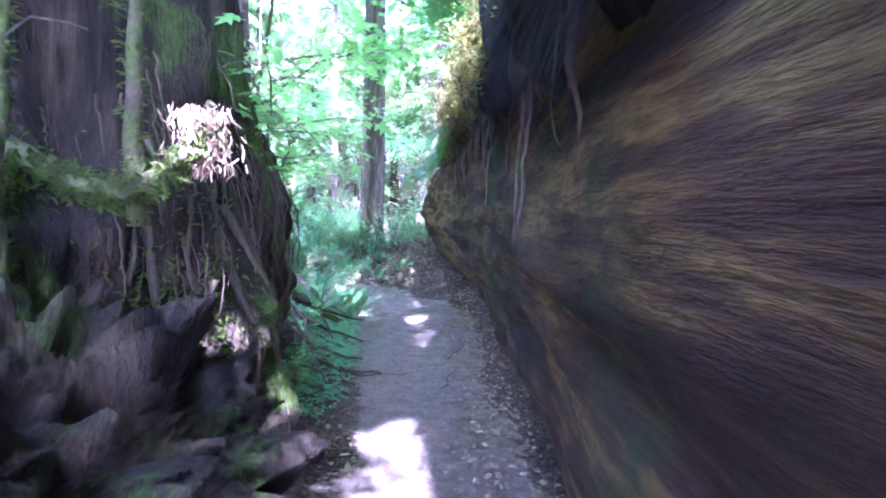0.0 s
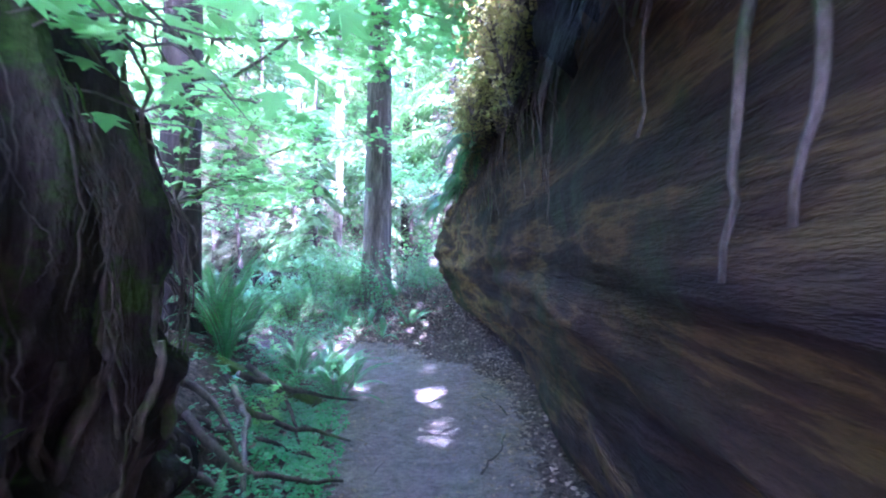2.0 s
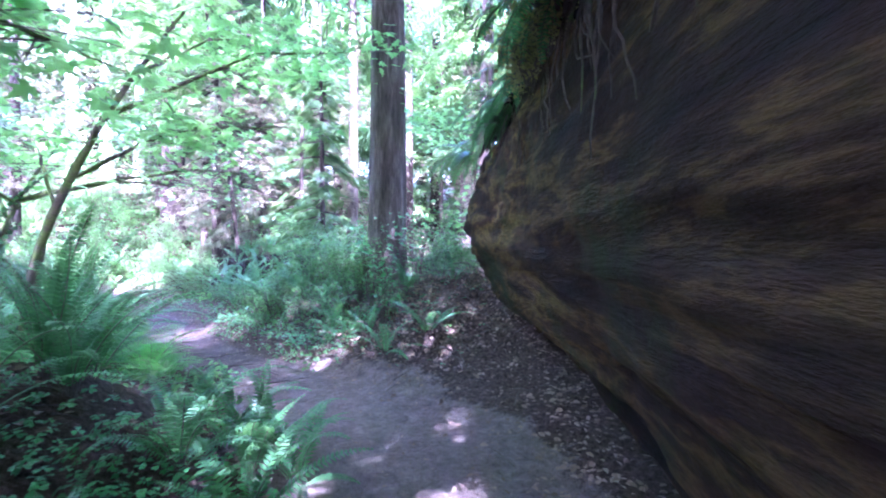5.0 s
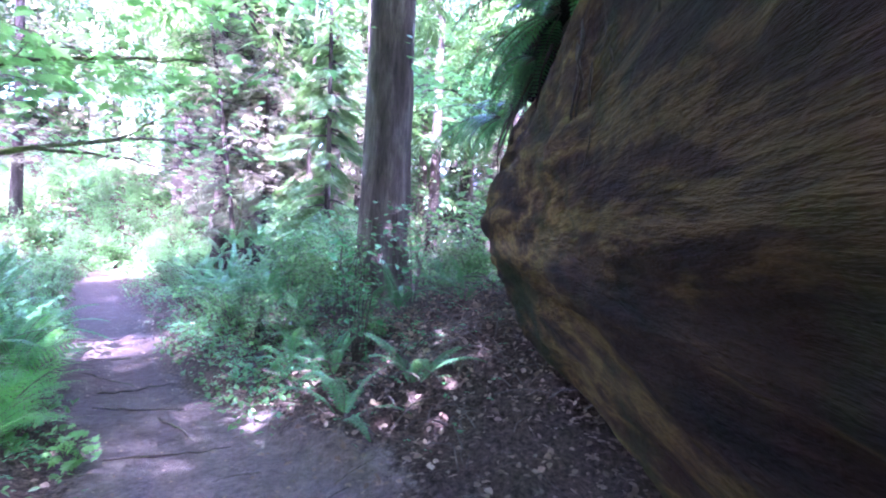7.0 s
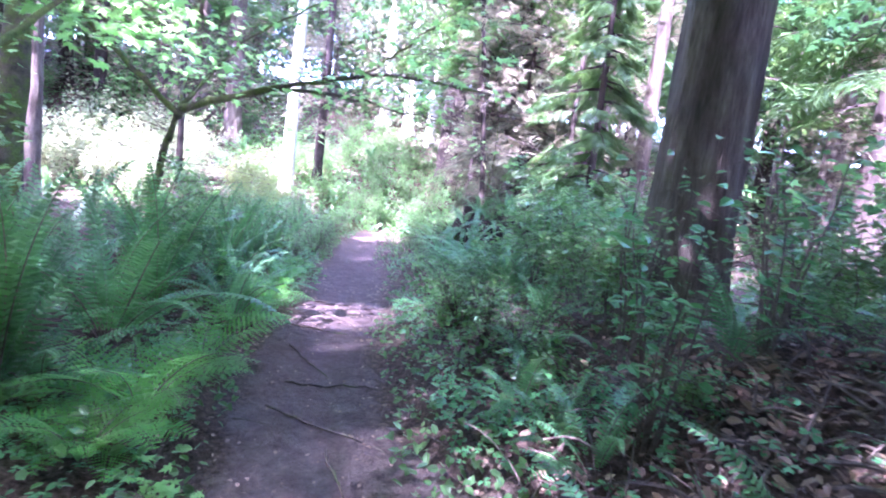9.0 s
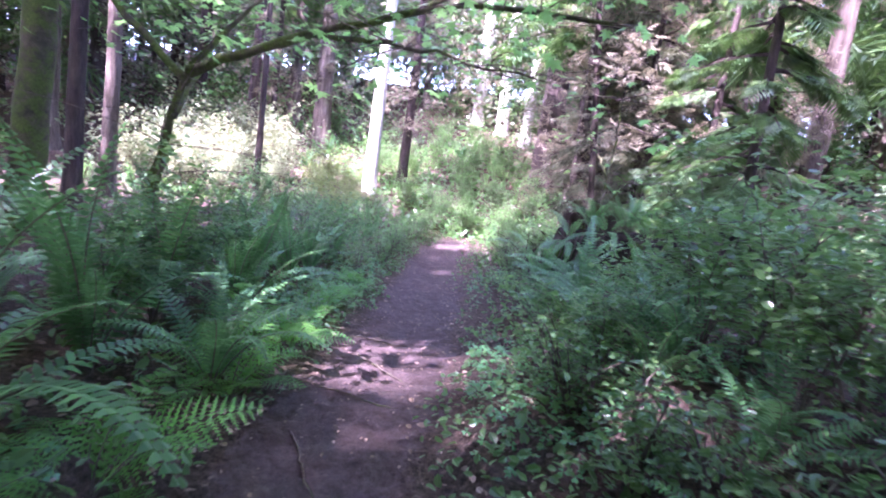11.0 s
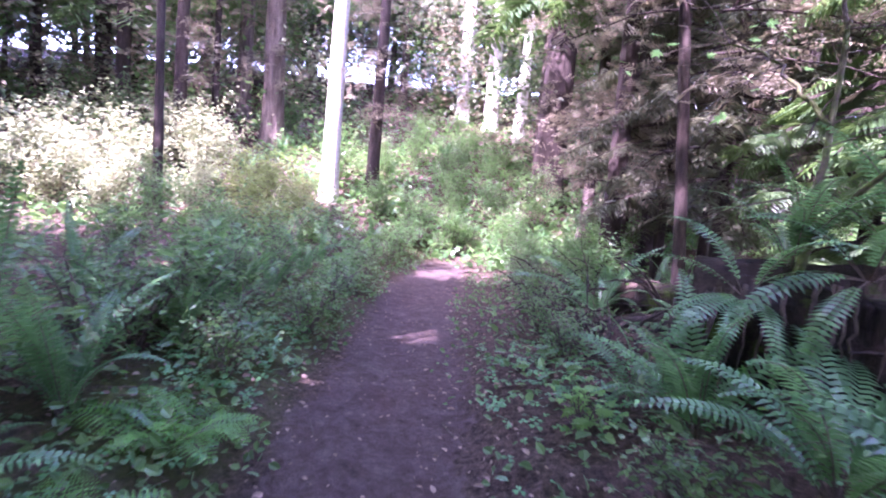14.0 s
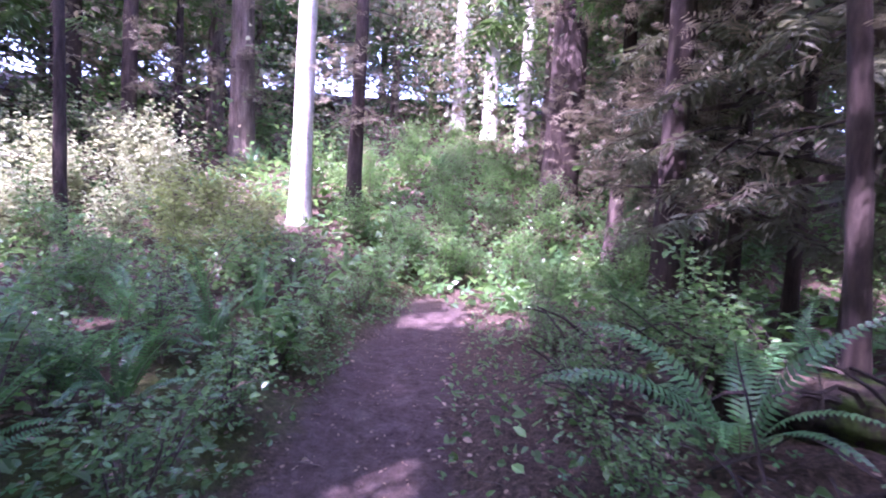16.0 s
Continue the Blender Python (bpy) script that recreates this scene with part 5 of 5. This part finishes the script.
def far_boughs():
    r = np.random.default_rng(43)
    b = Build()
    for k in range(1250):
        a, dist = (r.uniform(-0.5, 1.9), r.uniform(19, 50)) if k < 900 else (r.uniform(0.6, 1.35), r.uniform(28, 44))
        x, y = -5 - math.sin(a) * dist, 11 + math.cos(a) * dist
        n, h = 56, gz(x, y) + r.uniform(1.5, 14.0 if k < 900 else 9.0)
        if (x + 18.5) ** 2 + (y - 19) ** 2 < 30 or abs(trail_at(x, y)[0][0]) < 1.5:
            continue
        at = np.stack([r.normal(x, 0.9, n), r.normal(y, 0.9, n), r.normal(h, 0.55, n)], axis=1)
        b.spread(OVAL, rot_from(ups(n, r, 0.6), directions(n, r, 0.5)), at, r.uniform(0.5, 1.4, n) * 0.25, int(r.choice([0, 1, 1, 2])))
    tagged(new("far_boughs", b.mesh("far_boughs", [M_NEEDLE, M_FARHAZE, M_DRYSPRAY])), "boughs of the far wood with haze put into their grey-green colour", "far woods", kind="stuff")


far_boughs()


def far_canopy():
    r = np.random.default_rng(47)
    b = Build()
    for k in range(1900):
        a, dist = r.uniform(-0.3, 1.95), r.uniform(31, 58)
        x, y = -5 - math.sin(a) * dist, 11 + math.cos(a) * dist
        n, h = 46, gz(x, y) + r.uniform(0.5, 1.0) * r.uniform(2.0, 22.0)
        at = np.stack([r.normal(x, 1.2, n), r.normal(y, 1.2, n), r.normal(h, 0.8, n)], axis=1)
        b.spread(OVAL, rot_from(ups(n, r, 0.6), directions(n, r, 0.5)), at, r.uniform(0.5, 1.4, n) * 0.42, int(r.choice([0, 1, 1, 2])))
    for k in range(800):
        a, dist = r.uniform(0.6, 1.75), r.uniform(36, 54)
        x, y = -5 - math.sin(a) * dist, 11 + math.cos(a) * dist
        n, h = 46, gz(x, y) + r.uniform(3.0, 12.0)
        at = np.stack([r.normal(x, 1.3, n), r.normal(y, 1.3, n), r.normal(h, 0.8, n)], axis=1)
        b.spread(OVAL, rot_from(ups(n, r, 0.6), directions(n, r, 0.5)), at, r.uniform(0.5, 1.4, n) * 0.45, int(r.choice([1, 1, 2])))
    tagged(new("far_canopy", b.mesh("far_canopy", [M_NEEDLE, M_FARHAZE, M_DRYSPRAY])), "crowns of the farthest trees, haze put into their grey-green colour", "far woods", kind="stuff")


far_canopy()

# ---- what grows and hangs on the log ----
def root(b_parent, pts, r0, mat=M_ROOT, name="root", sides=6):
    b = Build()
    p = np.array(pts, float)
    s, q = np.linspace(0, 1, len(p)), np.linspace(0, 1, 14)
    fine = np.stack([np.interp(q, s, p[:, i]) for i in range(3)], axis=1)
    for _ in range(2):
        fine[1:-1] = (fine[:-2] + 2 * fine[1:-1] + fine[2:]) / 4
    fine[1:-1] += rng.normal(0, 0.15 * r0 + 0.004, fine[1:-1].shape)
    b.tube(fine, np.linspace(r0, r0 * 0.35, 14), sides)
    return part(name, b.mesh(name, mat, True), b_parent)


hang = np.random.default_rng(51)
for k in range(150):
    y = hang.uniform(1.5, 12.2)
    cx, a, cz, hh = log_section(y)
    top = cz + hh * hang.uniform(0.62, 0.9)
    ln = hang.uniform(0.3, 1.1)
    pts = []
    for q in np.linspace(0, 1, 6):
        z = top - ln * q
        pts.append((log_face(y, z) - 0.03 - 0.06 * math.sin(q * 3), y + 0.12 * q * hang.normal(), z))
    root(great_log, pts, hang.uniform(0.006, 0.02))
for y, z0, z1, r0 in ((7.2, 2.9, 1.6, 0.012), (9.0, 2.9, 1.6, 0.012), (2.85, 2.3, 1.3, 0.019), (2.65, 2.2, 1.4, 0.018), (3.3, 2.6, 1.7, 0.014), (4.6, 2.7, 1.5, 0.012)):
    root(great_log, [(log_face(y, z0 - (z0 - z1) * q) - 0.05, y + 0.15 * q, z0 - (z0 - z1) * q) for q in np.linspace(0, 1, 6)], r0)


def mat_mesh():
    """The mat of soil and fine roots over the log's shoulder, with painted-in shade."""
    b = Build()
    r = np.random.default_rng(52)
    n = 38000
    y = r.uniform(1.1, 12.2, n)
    pos, out = np.zeros((n, 3)), np.zeros((n, 3))
    for i in range(n):
        low = float(np.interp(y[i], [-1, 2.5, 4, 7, 9.5, 12], [172, 171, 164, 157, 148, 143])) + 7 * noise.noise(Vector((y[i] * 1.6, 0.3, 0)))
        t = radians(low - (low - 100) * r.uniform(0, 1) ** 1.4)
        bulk = (0.06 + 0.36 * max(0.0, noise.noise(Vector((y[i] * 1.1, t * 3, 0.5))) + 0.3)) * r.uniform(0.2, 1)
        pos[i] = log_at(y[i], t, bulk + 0.06)
        out[i] = (-0.35, r.normal(0, 0.35), -1.0)
    b.spread((np.array([(0, -0.007, 0), (0.5, -0.012, 0.03), (1, 0, 0), (0.5, 0.012, 0.03), (0, 0.007, 0)], float), [[0, 1, 3, 4], [1, 2, 3]]),
             rot_from(np.tile([-1.0, 0, 0.3], (n, 1)), out), pos, r.uniform(0.12, 0.42, n))
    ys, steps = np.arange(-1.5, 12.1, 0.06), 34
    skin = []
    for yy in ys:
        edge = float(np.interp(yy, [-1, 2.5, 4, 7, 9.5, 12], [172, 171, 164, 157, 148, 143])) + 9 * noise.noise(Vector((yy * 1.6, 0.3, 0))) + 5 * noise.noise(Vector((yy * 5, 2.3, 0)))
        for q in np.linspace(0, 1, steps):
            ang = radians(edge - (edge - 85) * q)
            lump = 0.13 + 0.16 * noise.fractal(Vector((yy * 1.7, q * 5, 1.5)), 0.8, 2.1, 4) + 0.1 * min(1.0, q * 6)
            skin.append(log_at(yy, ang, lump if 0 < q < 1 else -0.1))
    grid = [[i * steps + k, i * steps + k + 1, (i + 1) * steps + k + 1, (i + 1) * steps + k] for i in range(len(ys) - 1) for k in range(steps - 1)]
    part("root_soil", mesh_of("root_soil", skin, grid, M_ROOTSOIL, smooth=True), great_log, "root-bound soil on the log's shoulder, painted dark for its shade")
    ob = part("root_mat", b.mesh("root_mat", M_DARKMAT), great_log, "mat of dead roots and needles, painted dark for shade")
    tagged(ob, kind="stuff")


mat_mesh()
for x_off, y, n, s in ((0.15, 11.6, 10, 1.1), (0.1, 10.9, 10, 1.0), (0.15, 10.1, 9, 1.0), (0.2, 9.2, 9, 0.95), (0.25, 12.0, 9, 1.0), (0.2, 8.3, 9, 1.15), (0.1, 10.5, 8, 0.9), (0.1, 7.8, 9, 1.1), (0.1, 7.3, 7, 0.9), (0.1, 8.8, 8, 1.0)):
    t = radians(149 + 6 * math.sin(y * 5))
    fx, _, fz = log_at(y, t, 0.14)
    fern(fx, y, n, s, HANGING, "dark green sword fern drooping over the log's edge", "ferns on the log", z=fz - 0.02, facing=180, spread=170)
for k in range(26):
    y = hang.uniform(3.0, 12.0)
    fx, _, fz = log_at(y, radians(hang.uniform(85, 136)))
    SHRUBS[int(hang.choice([0, 0, 1]))](fx, y, turn=hang.uniform(0, 360), size=hang.uniform(0.6, 1.1), z=fz - 0.05)

for k in range(70):
    y = hang.uniform(3.4, 9.5)
    fx, _, fz = log_at(y, radians(hang.uniform(130, 165)), 0.12)
    RUSSET(fx, y, turn=hang.uniform(-40, 40), size=hang.uniform(0.55, 0.95), z=fz - 0.05, tilt=hang.uniform(-15, 15))

for k in range(28):
    y = hang.uniform(4.6, 8.6)
    fx, _, fz = log_at(y, radians(hang.uniform(148, 163)), hang.uniform(0.2, 0.38))
    RUSSET(fx, y, turn=hang.uniform(-40, 40), size=hang.uniform(0.6, 0.95), z=fz - 0.1, tilt=hang.uniform(-20, 20))

# ---- roots, moss and saplings of the stump and its bank ----
for k in range(30):
    t, z1 = radians(hang.uniform(-50, 70)), hang.uniform(0.7, 1.9)
    turn = hang.normal(0, 0.12)
    root(old_stump, [on_stump(t + turn * q, z1 * (1 - q) + 0.12 * q, 0.01) for q in np.linspace(0, 1, 8)], hang.uniform(0.012, 0.035))
for k in range(300):
    t, z0, ln = radians(hang.uniform(-80, 75)), hang.uniform(1.1, 2.7) if k < 150 else hang.normal(1.75, 0.16), hang.uniform(0.2, 0.8)
    base = np.array(on_stump(t, z0, 0.03))
    root(old_stump, [base + np.array([math.cos(t), math.sin(t), 0]) * 0.08 * math.sin(2.6 * q) + np.array([0, 0, -ln * q]) for q in np.linspace(0, 1, 5)], hang.uniform(0.003, 0.009), M_ROOT, "rootlet", 4)
for k, pts in enumerate(([(-1.75, 4.6, 0.55), (-1.5, 4.9, 0.5), (-1.35, 5.3, 0.28), (-1.1, 5.5, 0.1)], [(-1.6, 5.3, 0.7), (-1.35, 5.5, 0.55), (-1.2, 5.9, 0.25), (-0.95, 6.0, 0.0)], [(-1.9, 6.2, 0.85), (-1.6, 6.1, 0.7), (-1.4, 5.9, 0.4), (-1.25, 5.6, 0.2)],
                         [(-1.9, 5.0, 0.8), (-1.6, 5.1, 0.7), (-1.35, 4.8, 0.3), (-0.9, 4.75, -0.12)], [(-1.5, 4.4, 0.45), (-1.2, 4.5, 0.25), (-0.95, 4.9, -0.05), (-0.6, 5.0, -0.2)], [(-1.8, 5.8, 0.8), (-1.5, 6.4, 0.6), (-1.3, 6.8, 0.35), (-1.1, 7.0, 0.1)],
                         [(-1.45, 4.0, 0.6), (-1.2, 4.1, 0.4), (-1.05, 4.5, 0.1), (-0.8, 4.6, -0.1)], [(-1.6, 4.7, 0.7), (-1.3, 4.6, 0.5), (-1.1, 5.0, 0.25), (-0.85, 5.3, 0.0)], [(-1.7, 5.5, 0.7), (-1.45, 5.2, 0.6), (-1.2, 4.5, 0.4), (-1.0, 4.2, 0.2)], [(-1.35, 3.7, 0.5), (-1.1, 3.8, 0.3), (-0.9, 4.2, 0.0), (-0.7, 4.3, -0.1)])):
    root(tagged(thing("exposed_root", "pale bare root snaking down the bank", "root", pose(0, 0, 0), "bank roots")), [(x, y, max(gz(x, y) + 0.04, gz(x, y) + 0.3 * (z - gz(x, y)))) for x, y, z in pts], 0.028)


for k, (x, y, a, ln) in enumerate(((-2.6, 10.25, 25, 0.9), (-2.9, 10.7, -30, 0.7), (-3.5, 11.0, 10, 0.8), (-3.9, 11.5, 40, 0.7), (-4.5, 11.7, -15, 0.8), (-5.2, 12.4, 30, 0.7), (-5.6, 12.9, 0, 0.8), (-6.2, 13.3, 50, 0.6),
                                   (0.25, 6.0, 70, 0.8), (0.3, 7.3, 110, 0.9), (0.1, 5.0, 80, 0.6), (-0.6, 5.05, 20, 0.7))):
    pts = []
    for q in np.linspace(-0.5, 0.5, 6):
        px, py = x + ln * q * math.cos(radians(a)) + 0.04 * math.sin(9 * q + k), y + ln * q * math.sin(radians(a))
        pts.append((px, py, gz(px, py) + 0.012 * (1 - 4 * q * q) + 0.002))
    root(thing("trail_root", "thin brown root lying across the trail", "root", pose(0, 0, 0), "trail roots"), pts, 0.011, M_ROOT, "strand")


def moss_tufts():
    b = Build()
    r = np.random.default_rng(61)
    n = 2600
    t = np.radians(np.concatenate([r.normal(-58, 18, n // 2), r.normal(-22, 8, n // 2)]))
    z = np.concatenate([r.normal(1.56, 0.05, n // 2), r.normal(0.95, 0.25, n // 2)])
    pos = np.array([on_stump(a, h, 0.01) for a, h in zip(t, z)])
    b.spread(oval_leaf(0.16), rot_from(ups(n, r, 0.8), directions(n, r, 0.9)), pos, r.uniform(0.02, 0.06, n))
    tagged(part("moss", b.mesh("moss", M_MOSS), old_stump, "bright green moss"), kind="stuff")


moss_tufts()
limb_line = [(-1.8, 2.0, 1.68), (-1.45, 1.8, 1.6), (-1.2, 1.74, 1.5), (-0.98, 1.74, 1.58), (-0.86, 1.82, 1.74), (-1.1, 2.3, 1.95)]
root(old_stump, limb_line, 0.05, M_MOSSWOOD, "mossy_limb", 8)


def limb_moss():
    b = Build()
    r = np.random.default_rng(62)
    n = 1500
    p = np.array(limb_line[:5])
    q = r.uniform(0, 1, n)
    pos = np.stack([np.interp(q, np.linspace(0, 1, 5), p[:, i]) for i in range(3)], axis=1) + r.normal(0, 0.025, (n, 3))
    b.spread(oval_leaf(0.16), rot_from(ups(n, r, 0.8), directions(n, r, 0.9)), pos, r.uniform(0.02, 0.055, n))
    n = 700
    strip = np.stack([r.normal(-0.9, 0.06, n), r.normal(1.8, 0.03, n), r.uniform(1.6, 1.85, n)], axis=1)
    b.spread((np.array([(0, -0.05, 0), (0.5, -0.09, 0.06), (1, 0.0, 0.1), (0.5, 0.08, 0.02), (0, 0.05, 0)], float), [[0, 1, 3, 4], [1, 2, 3]]), rot_from(directions(n, r, 0.2), np.tile([0.1, -0.1, -1.0], (n, 1)) + r.normal(0, 0.5, (n, 3))), strip, r.uniform(0.02, 0.055, n), 1)
    tagged(part("moss", b.mesh("moss", [M_MOSS, M_LITTER]), old_stump, "shaggy moss and shredded bark"), kind="stuff")


limb_moss()
def mossy_sapling(x, y, z, line, r0, seed):
    r = np.random.default_rng(seed)
    ob = thing("mossy_sapling", "thin moss-covered stem rising from the stump", "sapling", pose(x, y, z), "saplings")
    root(ob, line, r0, M_MOSSWOOD, "stem", 8)
    p, n = np.array(line), 420
    q = r.uniform(0, 1, n)
    pos = np.stack([np.interp(q, np.linspace(0, 1, len(p)), p[:, i]) for i in range(3)], axis=1)
    out = directions(n, r, 0.4)
    b = Build()
    b.spread(oval_leaf(0.16), rot_from(ups(n, r, 0.8), out), pos + out * r0 * 0.7, r.uniform(0.02, 0.05, n))
    tagged(part("moss", b.mesh("moss", M_MOSS), ob, "shaggy green moss"), kind="stuff")
    b = Build()
    for k in range(5):
        at = p[1] + (p[-1] - p[1]) * (k + 0.5) / 5
        b.tube(curve_pts(at, at + directions(1, r, 0.5)[0] * 0.4, 0.04, 6, 0.015, r), np.linspace(r0 * 0.25, 0.002, 6), 4)
    tagged(part("twig_work", b.mesh("twigs", M_TWIG), ob), kind="stuff")


mossy_sapling(-1.13, 1.8, 1.5, [(0, 0, -0.1), (-0.03, 0.02, 0.6), (0.04, 0.05, 1.4), (0.1, 0.1, 2.6)], 0.035, 81)
mossy_sapling(-1.6, 1.75, 1.25, [(0, 0, -0.1), (0.0, 0.02, 0.6), (0.06, 0.05, 1.4), (0.1, 0.1, 2.6)], 0.026, 82)


# ---- dead wood by the later trail ----
def dead_log(p0, p1, r0, label, mat=M_STUMP, seed=0.0):
    p0, p1 = np.array(p0, float), np.array(p1, float)
    n, sides = 40, 40
    d = (p1 - p0) / np.linalg.norm(p1 - p0)
    u = np.cross(d, (0, 0, 1.0))
    u /= np.linalg.norm(u)
    w = np.cross(u, d)
    vs = []
    for i in range(n):
        c = p0 + (p1 - p0) * i / (n - 1)
        for j in range(sides):
            t = 2 * math.pi * j / sides
            k = r0 * (1 + 0.22 * noise.fractal(Vector((math.cos(t) * 2.5 + seed, math.sin(t) * 2.5, i * 0.09)), 0.8, 2.1, 4))
            vs.append(c + (u * math.cos(t) + w * math.sin(t)) * k)
    fs = [[i * sides + j, i * sides + (j + 1) % sides, (i + 1) * sides + (j + 1) % sides, (i + 1) * sides + j] for i in range(n - 1) for j in range(sides)]
    for base, mid in ((0, p0 + d * 0.12), ((n - 1) * sides, p1 - d * 0.12)):
        vs.append(mid)
        fs += [[base + j, base + (j + 1) % sides, len(vs) - 1] for j in range(sides)]
    ob = thing("dead_log", label, "log", pose(0, 0, 0), "dead logs")
    part("trunk", mesh_of("dead_log", np.array(vs), fs, mat, smooth=True), ob)
    return ob


nurse_log = dead_log((-6.6, 16.6, gz(-6.6, 16.6) + 0.38), (-3.4, 17.6, gz(-3.4, 17.6) + 0.4), 0.42, "dark rotten nurse log grown over with ferns")
dead_log((-8.6, 18.6, gz(-8.6, 18.6) + 0.12), (-5.8, 18.0, gz(-5.8, 18.0) + 0.3), 0.2, "broken dark dead log in the brush", seed=5.0)
dead_log((-1.5, 6.9, gz(-1.5, 6.9) + 0.05), (-2.4, 5.9, gz(-2.4, 5.9) + 0.05), 0.09, "small rotten log on the bank", M_MOSSWOOD, 9.0)
for x, y, n, s in ((-6.15, 16.6, 12, 0.8), (-5.7, 16.75, 12, 1.0), (-5.0, 16.9, 12, 1.0), (-4.4, 17.2, 11, 0.9)):
    fern(x, y, n, s, z=gz(x, y) + 0.68)


for x, y, n, s in ((-6.25, 16.3, 8, 0.95), (-5.8, 16.45, 8, 1.05), (-5.3, 16.6, 8, 1.0), (-4.8, 16.8, 8, 0.9)):
    fern(x, y, n, s, HANGING + FRONDS[2:3], "sword fern hanging from the rotten nurse log", "ferns on the nurse log", z=gz(x, y) + 0.62, facing=-105, spread=200)
for k in range(26):
    q = hang.uniform(0.02, 0.75)
    x, y = -6.9 + 3.5 * q, 16.5 + 1.1 * q
    h = gz(x, y)
    root(nurse_log, [(x + 0.1, y - 0.36, h + 0.62), (x + 0.12, y - 0.46, h + 0.4), (x + 0.14 + hang.normal(0, 0.06), y - 0.5, h + 0.02)], hang.uniform(0.005, 0.016))


def brush_pile():
    r = np.random.default_rng(71)
    b = Build()
    for k in range(300):
        x, y = r.uniform(-9.4, -5.2), r.uniform(16.6, 19.6)
        d = trail_at(x, y)[0][0]
        if abs(d) < 1.3:
            continue
        a, ln = r.uniform(0, 6.28), r.uniform(0.15, 0.7)
        p0 = np.array([x, y, gz(x, y) + r.uniform(0, 0.3)])
        p1 = p0 + np.array([math.cos(a) * ln, math.sin(a) * ln, r.normal(0.1, 0.4) * ln])
        p1[2] = max(p1[2], gz(p1[0], p1[1]))
        b.tube(curve_pts(p0, p1, 0.06, 6, 0.03, r), np.linspace(0.014, 0.004, 6) * r.uniform(0.5, 1.5), 4)
    tagged(new("brush_pile", b.mesh("brush_pile", M_DARKBARK)), "tangle of dead brown branches and roots", "brush", kind="stuff")


brush_pile()


def mound_debris():
    r = np.random.default_rng(72)
    b = Build()
    for k in range(420):
        x, y = r.normal(-0.8, 0.75), r.normal(11.7, 0.7)
        if abs(trail_at(x, y)[0][0]) < 0.9 or x > 0.4:
            continue
        a, ln = r.uniform(0, 6.28), r.uniform(0.12, 0.5)
        p0 = np.array([x, y, gz(x, y) + r.uniform(0, 0.1)])
        p1 = p0 + np.array([math.cos(a) * ln, math.sin(a) * ln, r.uniform(0, 0.4) * ln])
        p1[2] = max(p1[2], gz(p1[0], p1[1]) + 0.01)
        b.tube(curve_pts(p0, p1, 0.05, 5, 0.02, r), np.linspace(0.008, 0.002, 5) * r.uniform(0.5, 1.4), 4)
    n = 2000
    spots = np.stack([r.normal(-1.0, 0.75, n), r.normal(11.6, 0.75, n)], axis=1)
    spots = spots[(np.abs(trail_at(spots[:, 0], spots[:, 1])[0]) > 0.7)]
    n = len(spots)
    at = np.stack([spots[:, 0], spots[:, 1], ground(spots[:, 0], spots[:, 1]) + r.uniform(0.01, 0.08, n)], axis=1)
    b.spread(OVAL, rot_from(ups(n, r, 0.6), directions(n, r, 0.5)), at, r.uniform(0.5, 1.3, n) * 0.058, 1)
    tagged(new("mound_debris", b.mesh("mound_debris", [M_TWIG, M_LITTER])), "brown dead fronds and twigs heaped against the log", "leaf litter", kind="stuff")


mound_debris()
